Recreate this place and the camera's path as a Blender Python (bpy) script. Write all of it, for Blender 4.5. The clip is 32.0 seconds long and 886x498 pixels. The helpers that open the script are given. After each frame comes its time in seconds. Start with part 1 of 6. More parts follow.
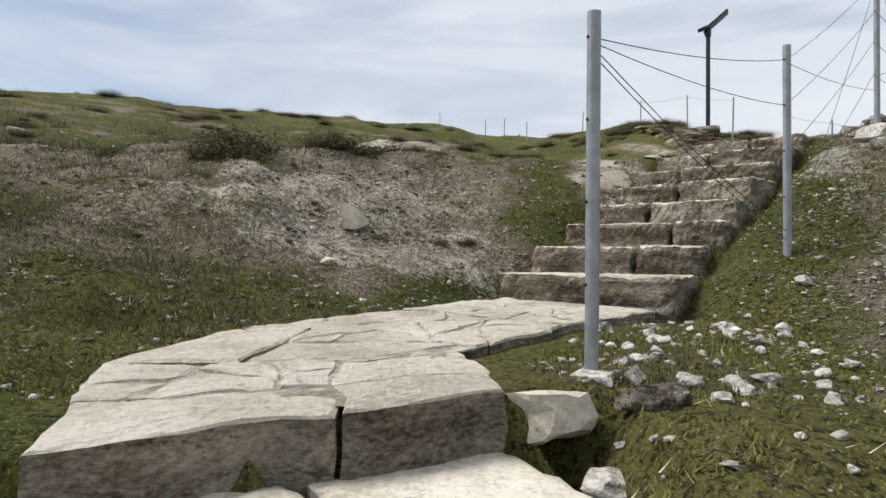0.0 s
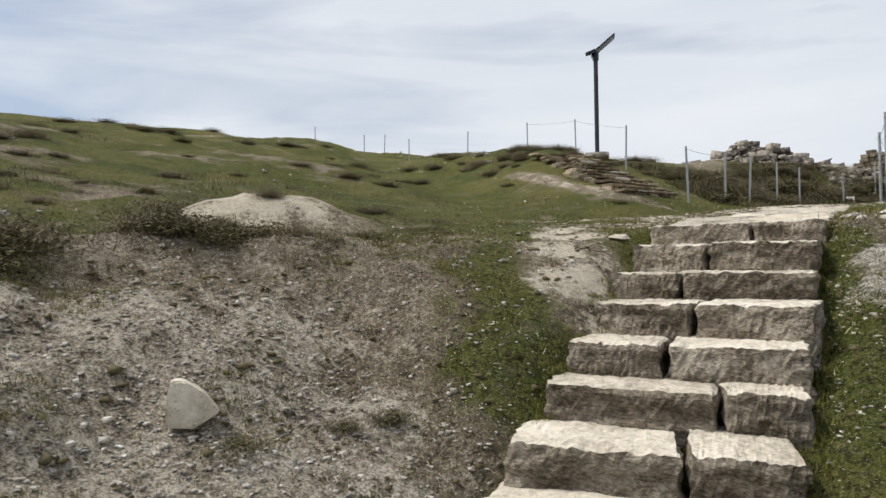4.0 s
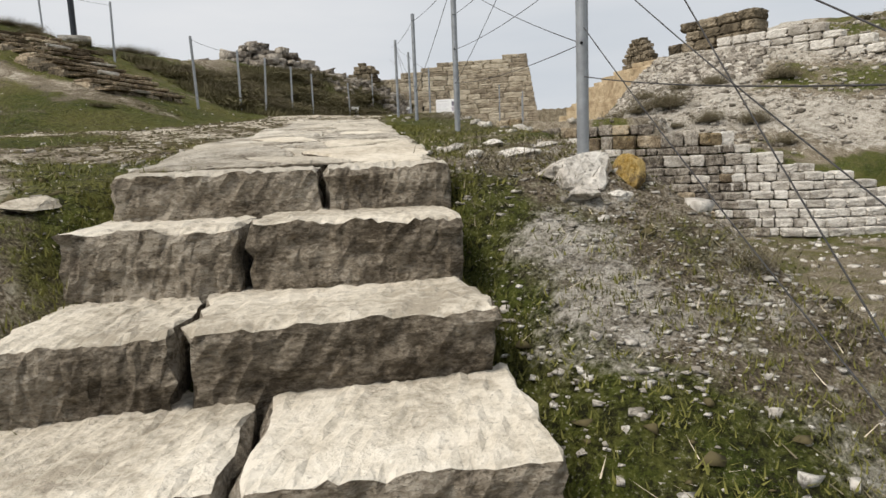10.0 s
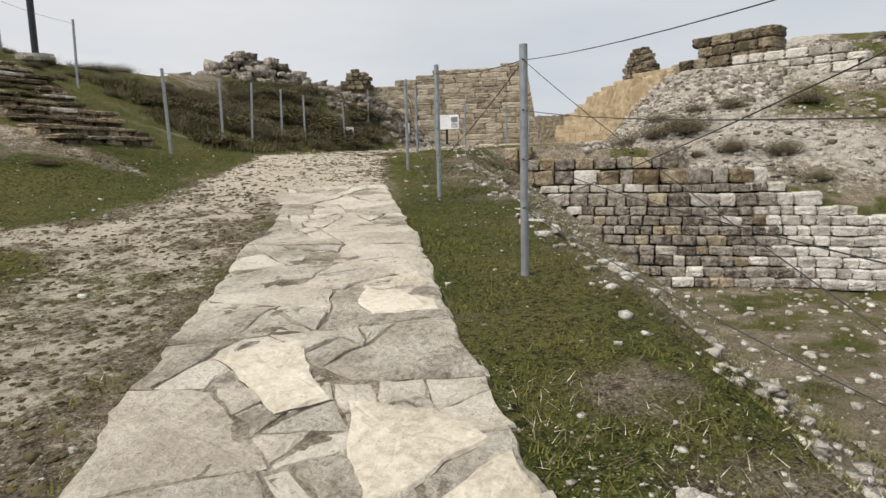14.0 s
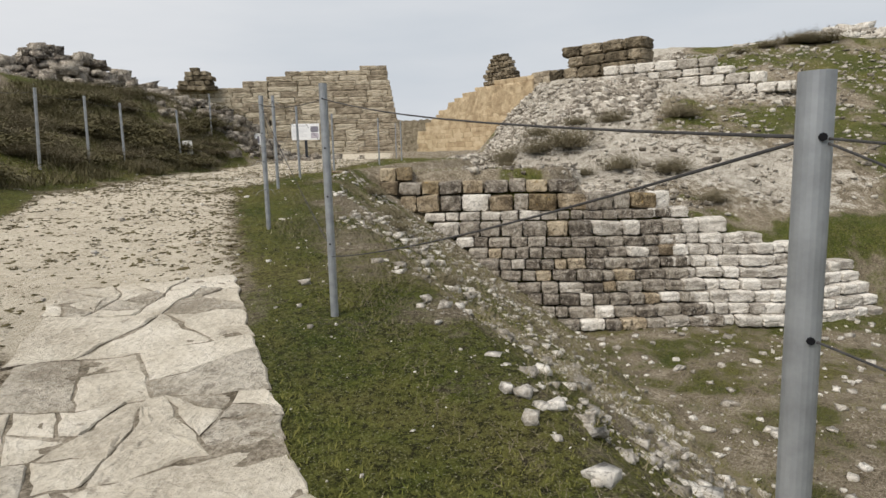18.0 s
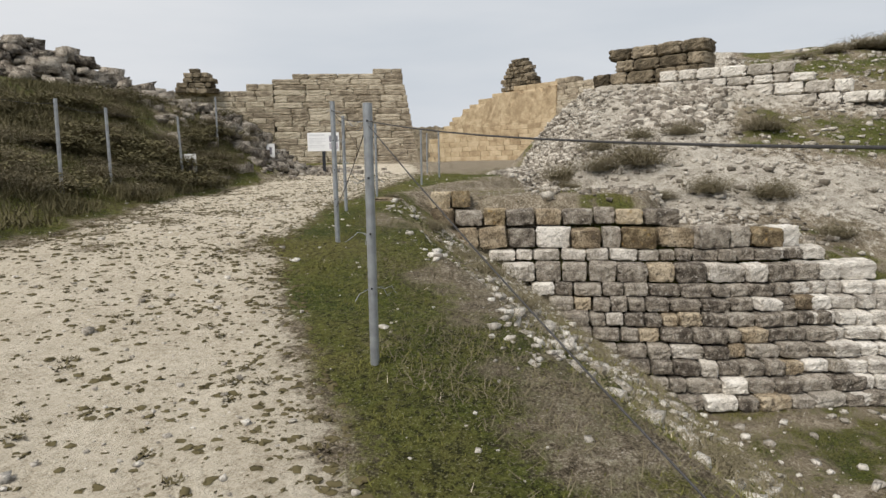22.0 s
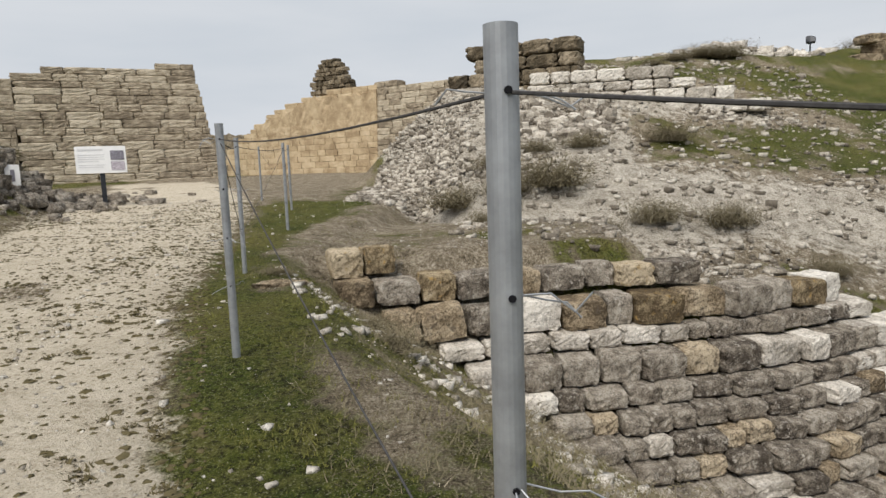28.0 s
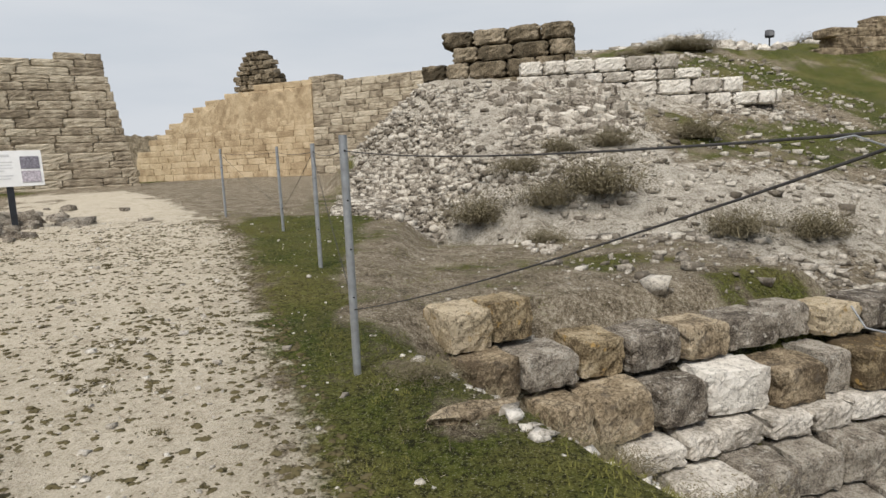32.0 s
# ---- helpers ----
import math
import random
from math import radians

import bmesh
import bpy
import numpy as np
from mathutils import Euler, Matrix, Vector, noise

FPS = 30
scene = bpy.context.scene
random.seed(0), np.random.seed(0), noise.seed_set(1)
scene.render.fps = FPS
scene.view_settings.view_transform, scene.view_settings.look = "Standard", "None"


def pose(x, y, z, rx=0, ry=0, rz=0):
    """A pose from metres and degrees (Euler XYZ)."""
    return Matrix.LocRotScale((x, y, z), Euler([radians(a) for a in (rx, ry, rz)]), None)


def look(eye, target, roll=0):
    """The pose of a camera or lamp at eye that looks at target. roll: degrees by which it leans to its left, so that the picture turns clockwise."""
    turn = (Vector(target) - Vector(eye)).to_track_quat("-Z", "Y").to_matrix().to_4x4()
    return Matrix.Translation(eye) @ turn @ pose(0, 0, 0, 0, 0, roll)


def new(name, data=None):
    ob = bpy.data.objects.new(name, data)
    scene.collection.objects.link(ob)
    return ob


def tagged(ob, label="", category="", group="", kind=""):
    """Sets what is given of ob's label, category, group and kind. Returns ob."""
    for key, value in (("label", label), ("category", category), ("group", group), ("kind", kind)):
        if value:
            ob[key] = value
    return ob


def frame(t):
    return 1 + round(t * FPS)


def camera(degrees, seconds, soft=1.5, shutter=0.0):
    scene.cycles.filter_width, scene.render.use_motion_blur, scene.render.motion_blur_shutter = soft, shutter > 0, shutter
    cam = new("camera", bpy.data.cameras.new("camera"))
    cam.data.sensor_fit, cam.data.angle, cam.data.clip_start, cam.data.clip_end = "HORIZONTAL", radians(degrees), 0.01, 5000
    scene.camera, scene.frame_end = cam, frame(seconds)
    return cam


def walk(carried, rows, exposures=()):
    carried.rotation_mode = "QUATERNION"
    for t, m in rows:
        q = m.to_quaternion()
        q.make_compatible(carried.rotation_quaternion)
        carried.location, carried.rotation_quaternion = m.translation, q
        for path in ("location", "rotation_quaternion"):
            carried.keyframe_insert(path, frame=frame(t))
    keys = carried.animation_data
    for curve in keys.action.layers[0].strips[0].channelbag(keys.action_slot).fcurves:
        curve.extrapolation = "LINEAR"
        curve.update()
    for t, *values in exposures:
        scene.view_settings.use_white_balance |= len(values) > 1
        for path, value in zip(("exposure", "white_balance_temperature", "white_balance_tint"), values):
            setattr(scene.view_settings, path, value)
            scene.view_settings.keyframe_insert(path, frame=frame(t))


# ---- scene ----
cam = camera(69.3, 32.0)
PATH = [
    (0, (0.041, 0.179, 1.529), (0.035, 2.179, 1.565), 0.5),
    (0.5, (0.035, 0.46, 1.621), (-0.1, 2.455, 1.669), 0.1),
    (1, (0.116, 0.808, 1.742), (-0.026, 2.803, 1.791), -0.1),
    (1.5, (-0.027, 1.116, 1.814), (-0.504, 3.057, 1.868), 0.5),
    (2, (-0.073, 1.34, 1.928), (-0.593, 3.27, 2.002), 0.1),
    (2.5, (0.056, 1.616, 2.094), (-0.084, 3.61, 2.14), -0.6),
    (4.5, (-0.222, 2.763, 2.592), (0.164, 4.724, 2.657), -0.6),
    (5, (-0.27, 3.051, 2.608), (0.131, 5.009, 2.676), -0.5),
    (5.5, (0.013, 3.343, 2.625), (0.819, 5.173, 2.681), -1.5),
    (6, (0.179, 3.745, 2.631), (1.267, 5.422, 2.686), -1.4),
    (6.5, (0.37, 4.111, 2.669), (1.651, 5.646, 2.728), -1.9),
    (7, (0.812, 4.369, 2.672), (2.399, 5.585, 2.712), -2.4),
    (7.5, (1.155, 4.737, 2.722), (2.786, 5.895, 2.747), -2.0),
    (8, (1.456, 5.111, 2.951), (3.049, 6.287, 2.665), -1.8),
    (8.5, (1.536, 5.175, 3.064), (3.018, 6.491, 2.794), -1.8),
    (9, (1.545, 5.221, 3.078), (2.966, 6.603, 2.812), -1.7),
    (9.5, (1.484, 5.219, 3.041), (2.899, 6.608, 2.781), -1.7),
    (10, (1.586, 5.178, 2.895), (3.144, 6.402, 2.622), -2.3),
    (10.5, (1.873, 5.266, 3.078), (3.482, 6.417, 2.788), -2.2),
    (11, (1.992, 5.601, 3.114), (3.564, 6.805, 2.835), -1.3),
    (11.5, (2.064, 5.862, 3.317), (3.592, 7.122, 3.041), -1.4),
    (12, (2.308, 6.013, 3.43), (3.834, 7.275, 3.146), -1.7),
    (12.5, (2.469, 6.213, 3.542), (4.01, 7.457, 3.263), -1.6),
    (13, (2.606, 6.521, 3.765), (4.153, 7.757, 3.483), -1.3),
    (13.5, (2.776, 6.659, 3.779), (4.323, 7.897, 3.509), -1.5),
    (14, (3.003, 6.852, 3.979), (4.583, 8.046, 3.7), -1.5),
    (14.5, (3.051, 7.297, 4.085), (4.498, 8.65, 3.808), -0.5),
    (15, (3.25, 7.391, 4.216), (4.658, 8.785, 3.944), -1.6),
    (15.5, (3.601, 7.515, 4.416), (5.298, 8.534, 4.131), -1.7),
    (17.5, (5.198, 8.851, 4.558), (6.983, 9.706, 4.269), -1.4),
    (18, (5.602, 9.113, 4.587), (7.406, 9.928, 4.3), -1.6),
    (18.5, (5.933, 9.351, 4.582), (7.739, 10.164, 4.303), -1.6),
    (19, (6.287, 9.664, 4.678), (8.125, 10.403, 4.402), -1.6),
    (19.5, (6.702, 9.962, 4.742), (8.548, 10.675, 4.453), -1.7),
    (20, (7.059, 10.484, 4.739), (8.916, 11.172, 4.459), -1.1),
    (20.5, (7.439, 10.922, 4.822), (9.282, 11.646, 4.547), -1.3),
    (21, (7.795, 11.315, 4.926), (9.637, 12.043, 4.647), -1.2),
    (21.5, (8.066, 11.802, 4.967), (9.891, 12.573, 4.692), -0.8),
    (22, (8.344, 12.148, 4.985), (10.157, 12.949, 4.715), -1.0),
    (22.5, (8.684, 12.546, 5.055), (10.493, 13.355, 4.78), -0.8),
    (23, (8.98, 13.011, 5.129), (10.791, 13.815, 4.85), -0.6),
    (23.5, (9.324, 13.359, 5.089), (11.132, 14.169, 4.817), -1.0),
    (24, (9.747, 13.72, 5.099), (11.554, 14.532, 4.825), -0.9),
    (24.5, (10.171, 14.066, 5.169), (12.033, 14.742, 4.898), -1.3),
    (25, (10.707, 14.295, 5.182), (12.665, 14.583, 4.898), -1.8),
    (25.5, (11.197, 14.622, 5.168), (13.168, 14.826, 4.897), -1.6),
    (27.5, (12.938, 15.876, 5.394), (14.909, 16.091, 5.133), -1.9),
    (28, (13.368, 16.109, 5.449), (15.342, 16.289, 5.184), -1.9),
    (28.5, (13.778, 16.518, 5.541), (15.753, 16.681, 5.273), -1.6),
    (29, (14.118, 16.91, 5.498), (16.094, 17.076, 5.242), -1.6),
    (29.5, (14.483, 17.335, 5.499), (16.446, 17.621, 5.244), -1.2),
    (30, (14.764, 17.795, 5.559), (16.72, 18.126, 5.306), -1.1),
    (30.5, (15.204, 17.99, 5.576), (17.155, 18.344, 5.316), -1.9),
    (31, (15.612, 18.215, 5.556), (17.585, 18.423, 5.298), -1.9),
    (31.5, (16.016, 18.501, 5.626), (17.999, 18.474, 5.364), -2.5),
    (32, (16.458, 18.735, 5.638), (18.436, 18.64, 5.36), -2.7),
]
walk(cam, [(t, look(eye, target, roll)) for t, eye, target, roll in PATH],
     exposures=[(0, 0.03, 6250, 10), (2.5, 0.03, 6200, 10), (5, 0.03, 6450, 10), (7.4, -0.03, 6400, 10), (8.2, -0.11, 6570, 10), (32, -0.13, 6500, 10)])

# ---- sky and sun ----
SUN_EL, SUN_AZ = radians(55), radians(288)
world = bpy.data.worlds.new("world")
scene.world = world
world.use_nodes = True
wn, wl = world.node_tree.nodes, world.node_tree.links
wn.clear()
w_out, w_bg = wn.new("ShaderNodeOutputWorld"), wn.new("ShaderNodeBackground")
w_sky = wn.new("ShaderNodeTexSky")
w_sky.sky_type, w_sky.sun_disc = "NISHITA", False
w_sky.sun_elevation, w_sky.sun_rotation = SUN_EL, SUN_AZ
w_sky.dust_density, w_sky.ozone_density = 1.5, 2.0
w_co, w_map = wn.new("ShaderNodeTexCoord"), wn.new("ShaderNodeMapping")
w_map.inputs["Scale"].default_value = (1.3, 1.3, 6.5)
w_n1, w_n2 = wn.new("ShaderNodeTexNoise"), wn.new("ShaderNodeTexNoise")
w_n1.inputs["Scale"].default_value, w_n1.inputs["Detail"].default_value = 1.5, 7
w_n1.inputs["Distortion"].default_value = 0.5
w_n2.inputs["Scale"].default_value, w_n2.inputs["Detail"].default_value = 1.2, 5
w_r1, w_r2 = wn.new("ShaderNodeValToRGB"), wn.new("ShaderNodeValToRGB")
w_r1.color_ramp.elements[0].position, w_r1.color_ramp.elements[1].position = 0.29, 0.56
w_r1.color_ramp.elements[0].color = (0.35, 0.35, 0.35, 1)
w_r2.color_ramp.elements[0].position, w_r2.color_ramp.elements[1].position = 0.3, 0.7
w_r2.color_ramp.elements[0].color = (6.5, 7.0, 7.6, 1)
w_r2.color_ramp.elements[1].color = (8.2, 8.4, 8.7, 1)
w_mix = wn.new("ShaderNodeMix")
w_mix.data_type = "RGBA"
wl.new(w_co.outputs["Generated"], w_map.inputs["Vector"])
wl.new(w_map.outputs["Vector"], w_n1.inputs["Vector"])
wl.new(w_map.outputs["Vector"], w_n2.inputs["Vector"])
# the cover thickens towards the east
w_xyz, w_east = wn.new("ShaderNodeSeparateXYZ"), wn.new("ShaderNodeMath")
w_east.operation = "MULTIPLY_ADD"
w_east.inputs[1].default_value = 0.3
wl.new(w_co.outputs["Generated"], w_xyz.inputs["Vector"])
wl.new(w_xyz.outputs["X"], w_east.inputs[0])
wl.new(w_n1.outputs["Fac"], w_east.inputs[2])
wl.new(w_east.outputs["Value"], w_r1.inputs["Fac"])
wl.new(w_n2.outputs["Fac"], w_r2.inputs["Fac"])
wl.new(w_r1.outputs["Color"], w_mix.inputs["Factor"])
wl.new(w_sky.outputs["Color"], w_mix.inputs["A"])
wl.new(w_r2.outputs["Color"], w_mix.inputs["B"])
wl.new(w_mix.outputs["Result"], w_bg.inputs["Color"])
w_bg.inputs["Strength"].default_value = 0.1
wl.new(w_bg.outputs["Background"], w_out.inputs["Surface"])

sun = new("sun", bpy.data.lights.new("sun", "SUN"))
sun.data.energy, sun.data.angle, sun.data.color = 4.0, radians(24), (1.0, 0.95, 0.87)
sun.matrix_world = look((0, 0, 50), (-50 * math.sin(SUN_AZ) / math.tan(SUN_EL), -50 * math.cos(SUN_AZ) / math.tan(SUN_EL), 0))
scene.view_settings.exposure = 0.0


# ---- materials ----
def material(name, build, rough=0.9, metal=0.0):
    m = bpy.data.materials.new(name)
    m.use_nodes = True
    tree = m.node_tree
    bsdf = tree.nodes["Principled BSDF"]
    bsdf.inputs["Roughness"].default_value = rough
    bsdf.inputs["Metallic"].default_value = metal
    bsdf.inputs["Specular IOR Level"].default_value = 0.12 if rough > 0.8 else 0.5
    build(tree, tree.nodes, tree.links, bsdf)
    return m


def noise_node(nodes, links, scale, detail=4.0, vec=None, rough=0.6):
    n = nodes.new("ShaderNodeTexNoise")
    n.inputs["Scale"].default_value, n.inputs["Detail"].default_value = scale, detail
    n.inputs["Roughness"].default_value = rough
    if vec:
        links.new(vec, n.inputs["Vector"])
    return n.outputs["Fac"]


def ramp(nodes, links, fac, stops):
    r = nodes.new("ShaderNodeValToRGB")
    e = r.color_ramp.elements
    while len(e) < len(stops):
        e.new(0.5)
    for el, (p, c) in zip(e, stops):
        el.position, el.color = p, (*c, 1) if len(c) == 3 else c
    links.new(fac, r.inputs["Fac"])
    return r.outputs["Color"]


def mixed(nodes, links, fac, a, b, how="MIX"):
    m = nodes.new("ShaderNodeMix")
    m.data_type, m.blend_type = "RGBA", how
    for sock, v in (("Factor", fac), ("A", a), ("B", b)):
        if isinstance(v, (int, float)):
            m.inputs[sock].default_value = v
        elif isinstance(v, tuple):
            m.inputs[sock].default_value = (*v, 1)
        else:
            links.new(v, m.inputs[sock])
    return m.outputs["Result"]


def calc(nodes, links, how, a, b=0.0, clamp=False):
    m = nodes.new("ShaderNodeMath")
    m.operation, m.use_clamp = how, clamp
    for i, v in enumerate((a, b)):
        if isinstance(v, (int, float)):
            m.inputs[i].default_value = v
        else:
            links.new(v, m.inputs[i])
    return m.outputs["Value"]


def bump(nodes, links, bsdf, height, strength=0.5, dist=0.02):
    b = nodes.new("ShaderNodeBump")
    b.inputs["Strength"].default_value, b.inputs["Distance"].default_value = strength, dist
    links.new(height, b.inputs["Height"])
    links.new(b.outputs["Normal"], bsdf.inputs["Normal"])


def stone(name, dark, mid, light, spots=None, spot_amount=0.5, scale=1.0, relief=0.03, vary=0.3, strata=1.0, crust=0.35):
    """A stone with broad tone patches, grain, pits and, where given, lichen spots; pieces differ in tone."""

    def build(tree, nodes, links, bsdf):
        pos = nodes.new("ShaderNodeNewGeometry").outputs["Position"]
        if strata != 1.0:
            bed = nodes.new("ShaderNodeMapping")
            bed.inputs["Scale"].default_value = (1, 1, strata)
            links.new(pos, bed.inputs["Vector"])
            pos = bed.outputs["Vector"]
        info = nodes.new("ShaderNodeObjectInfo").outputs["Random"]
        isl = nodes.new("ShaderNodeNewGeometry").outputs["Random Per Island"]
        big = noise_node(nodes, links, 2.3 * scale, 5, pos)
        fine = noise_node(nodes, links, 26 * scale, 6, pos, 0.7)
        who = calc(nodes, links, "FRACT", calc(nodes, links, "ADD", info, isl))
        spread = lambda v, k: calc(nodes, links, "MULTIPLY", calc(nodes, links, "SUBTRACT", v, 0.5), k)
        tone = calc(nodes, links, "ADD", spread(big, 1.25), spread(fine, 1.1))
        tone = calc(nodes, links, "ADD", tone, calc(nodes, links, "ADD", spread(who, vary), 0.5))
        col = ramp(nodes, links, tone, [(0.25, dark), (0.5, mid), (0.75, light)])
        if spots:
            sp = noise_node(nodes, links, 5.5 * scale, 8, pos, 0.72)
            edge = 0.62 - 0.16 * spot_amount
            fac = ramp(nodes, links, sp, [(edge, (0, 0, 0)), (edge + 0.05, (1, 1, 1))])
            col = mixed(nodes, links, calc(nodes, links, "MULTIPLY", fac, 0.8), col, spots)
        if crust:
            veins = noise_node(nodes, links, 3.1 * scale, 5, pos, 0.62)
            line = calc(nodes, links, "ABSOLUTE", calc(nodes, links, "SUBTRACT", veins, 0.5))
            cf = ramp(nodes, links, line, [(0.0, (1, 1, 1)), (0.022, (0, 0, 0))])
            col = mixed(nodes, links, calc(nodes, links, "MULTIPLY", cf, 0.9 * crust), col, tuple(0.35 * c for c in dark))
            lich = noise_node(nodes, links, 17 * scale, 7, pos, 0.75)
            lf = ramp(nodes, links, lich, [(0.56, (0, 0, 0)), (0.62, (1, 1, 1))])
            col = mixed(nodes, links, calc(nodes, links, "MULTIPLY", lf, crust), col, tuple(0.45 * c for c in dark))
        # Pits have no relief here; their shade is put into the colour.
        pits = noise_node(nodes, links, 60 * scale, 3, pos, 0.6)
        pf = ramp(nodes, links, pits, [(0.3, (1, 1, 1)), (0.4, (0, 0, 0))])
        col = mixed(nodes, links, calc(nodes, links, "MULTIPLY", pf, 0.45), col, tuple(0.4 * c for c in dark))
        links.new(col, bsdf.inputs["Base Color"])
        h = calc(nodes, links, "ADD", calc(nodes, links, "MULTIPLY", big, 0.8), fine)
        bump(nodes, links, bsdf, h, 0.85, relief)

    return material(name, build, 0.93)


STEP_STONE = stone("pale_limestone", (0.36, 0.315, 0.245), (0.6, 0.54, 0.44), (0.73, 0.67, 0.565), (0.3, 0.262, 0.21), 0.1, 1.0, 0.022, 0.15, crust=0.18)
# Block sides: brown crust, and some of the risers' shade put into the tone.
HEWN = stone("crusted_shaded_limestone", (0.11, 0.088, 0.062), (0.32, 0.27, 0.205), (0.56, 0.495, 0.4), (0.09, 0.072, 0.05), 0.26, 1.4, 0.07, 0.15, 2.0, crust=0.45)
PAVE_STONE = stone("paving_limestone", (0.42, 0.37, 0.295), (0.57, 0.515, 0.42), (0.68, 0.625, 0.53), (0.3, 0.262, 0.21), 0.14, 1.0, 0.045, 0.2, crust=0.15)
PAVE_ROUGH = stone("pitted_paving_limestone", (0.34, 0.295, 0.23), (0.56, 0.505, 0.415), (0.7, 0.645, 0.55), (0.26, 0.225, 0.18), 0.3, 1.3, 0.07, 0.2, crust=0.3)
GREY_STONE = stone("lichen_grey_stone", (0.085, 0.07, 0.056), (0.3, 0.26, 0.21), (0.52, 0.47, 0.395), (0.58, 0.54, 0.47), 0.42, 2.2, 0.05, 0.3, crust=0.75)
OCHRE_STONE = stone("ochre_stone", (0.12, 0.09, 0.058), (0.36, 0.285, 0.19), (0.57, 0.48, 0.35), (0.14, 0.115, 0.088), 0.4, 1.2, 0.05, 0.4, crust=0.8)
WHITE_STONE = stone("white_limestone", (0.3, 0.27, 0.23), (0.62, 0.58, 0.515), (0.76, 0.725, 0.66), (0.3, 0.27, 0.235), 0.14, strata=2.4, crust=0.55)
BROWN_STONE = stone("brown_ashlar", (0.06, 0.048, 0.032), (0.2, 0.162, 0.11), (0.37, 0.31, 0.225), (0.08, 0.07, 0.05), 0.4, 1.0, 0.04, 0.45, crust=0.6)
GOLD_STONE = stone("golden_lichened_stone", (0.12, 0.088, 0.052), (0.38, 0.3, 0.185), (0.58, 0.485, 0.345), (0.42, 0.27, 0.09), 0.2, 1.6, 0.05, 0.5, crust=0.7)
TOWER_STONE = stone("tan_ashlar", (0.22, 0.18, 0.13), (0.43, 0.365, 0.27), (0.58, 0.51, 0.395), None, 0, 0.9, 0.05, 0.4, 1.6, crust=0.35)
PLASTER = stone("ochre_plaster", (0.33, 0.245, 0.15), (0.5, 0.39, 0.25), (0.6, 0.49, 0.335), None, 0, 0.5, 0.03, 0.3, crust=0.15)
RUBBLE = stone("pale_rubble", (0.3, 0.27, 0.225), (0.56, 0.515, 0.45), (0.74, 0.7, 0.63), None, 0, 1.0, 0.03, 0.5, crust=0.6)
CREAM = stone("fresh_cream_limestone", (0.4, 0.345, 0.265), (0.57, 0.51, 0.41), (0.68, 0.62, 0.52), None, 0, 0.9, 0.015, 0.1, crust=0.12)
MOUND_RUBBLE = stone("grey_mound_rubble", (0.16, 0.138, 0.11), (0.4, 0.36, 0.3), (0.62, 0.575, 0.5), None, 0, 1.0, 0.03, 0.6, crust=0.5)
ORANGE_ROCK = stone("orange_rock", (0.12, 0.07, 0.025), (0.42, 0.26, 0.06), (0.6, 0.44, 0.18), (0.16, 0.12, 0.08), 0.5, 2.0, 0.05)


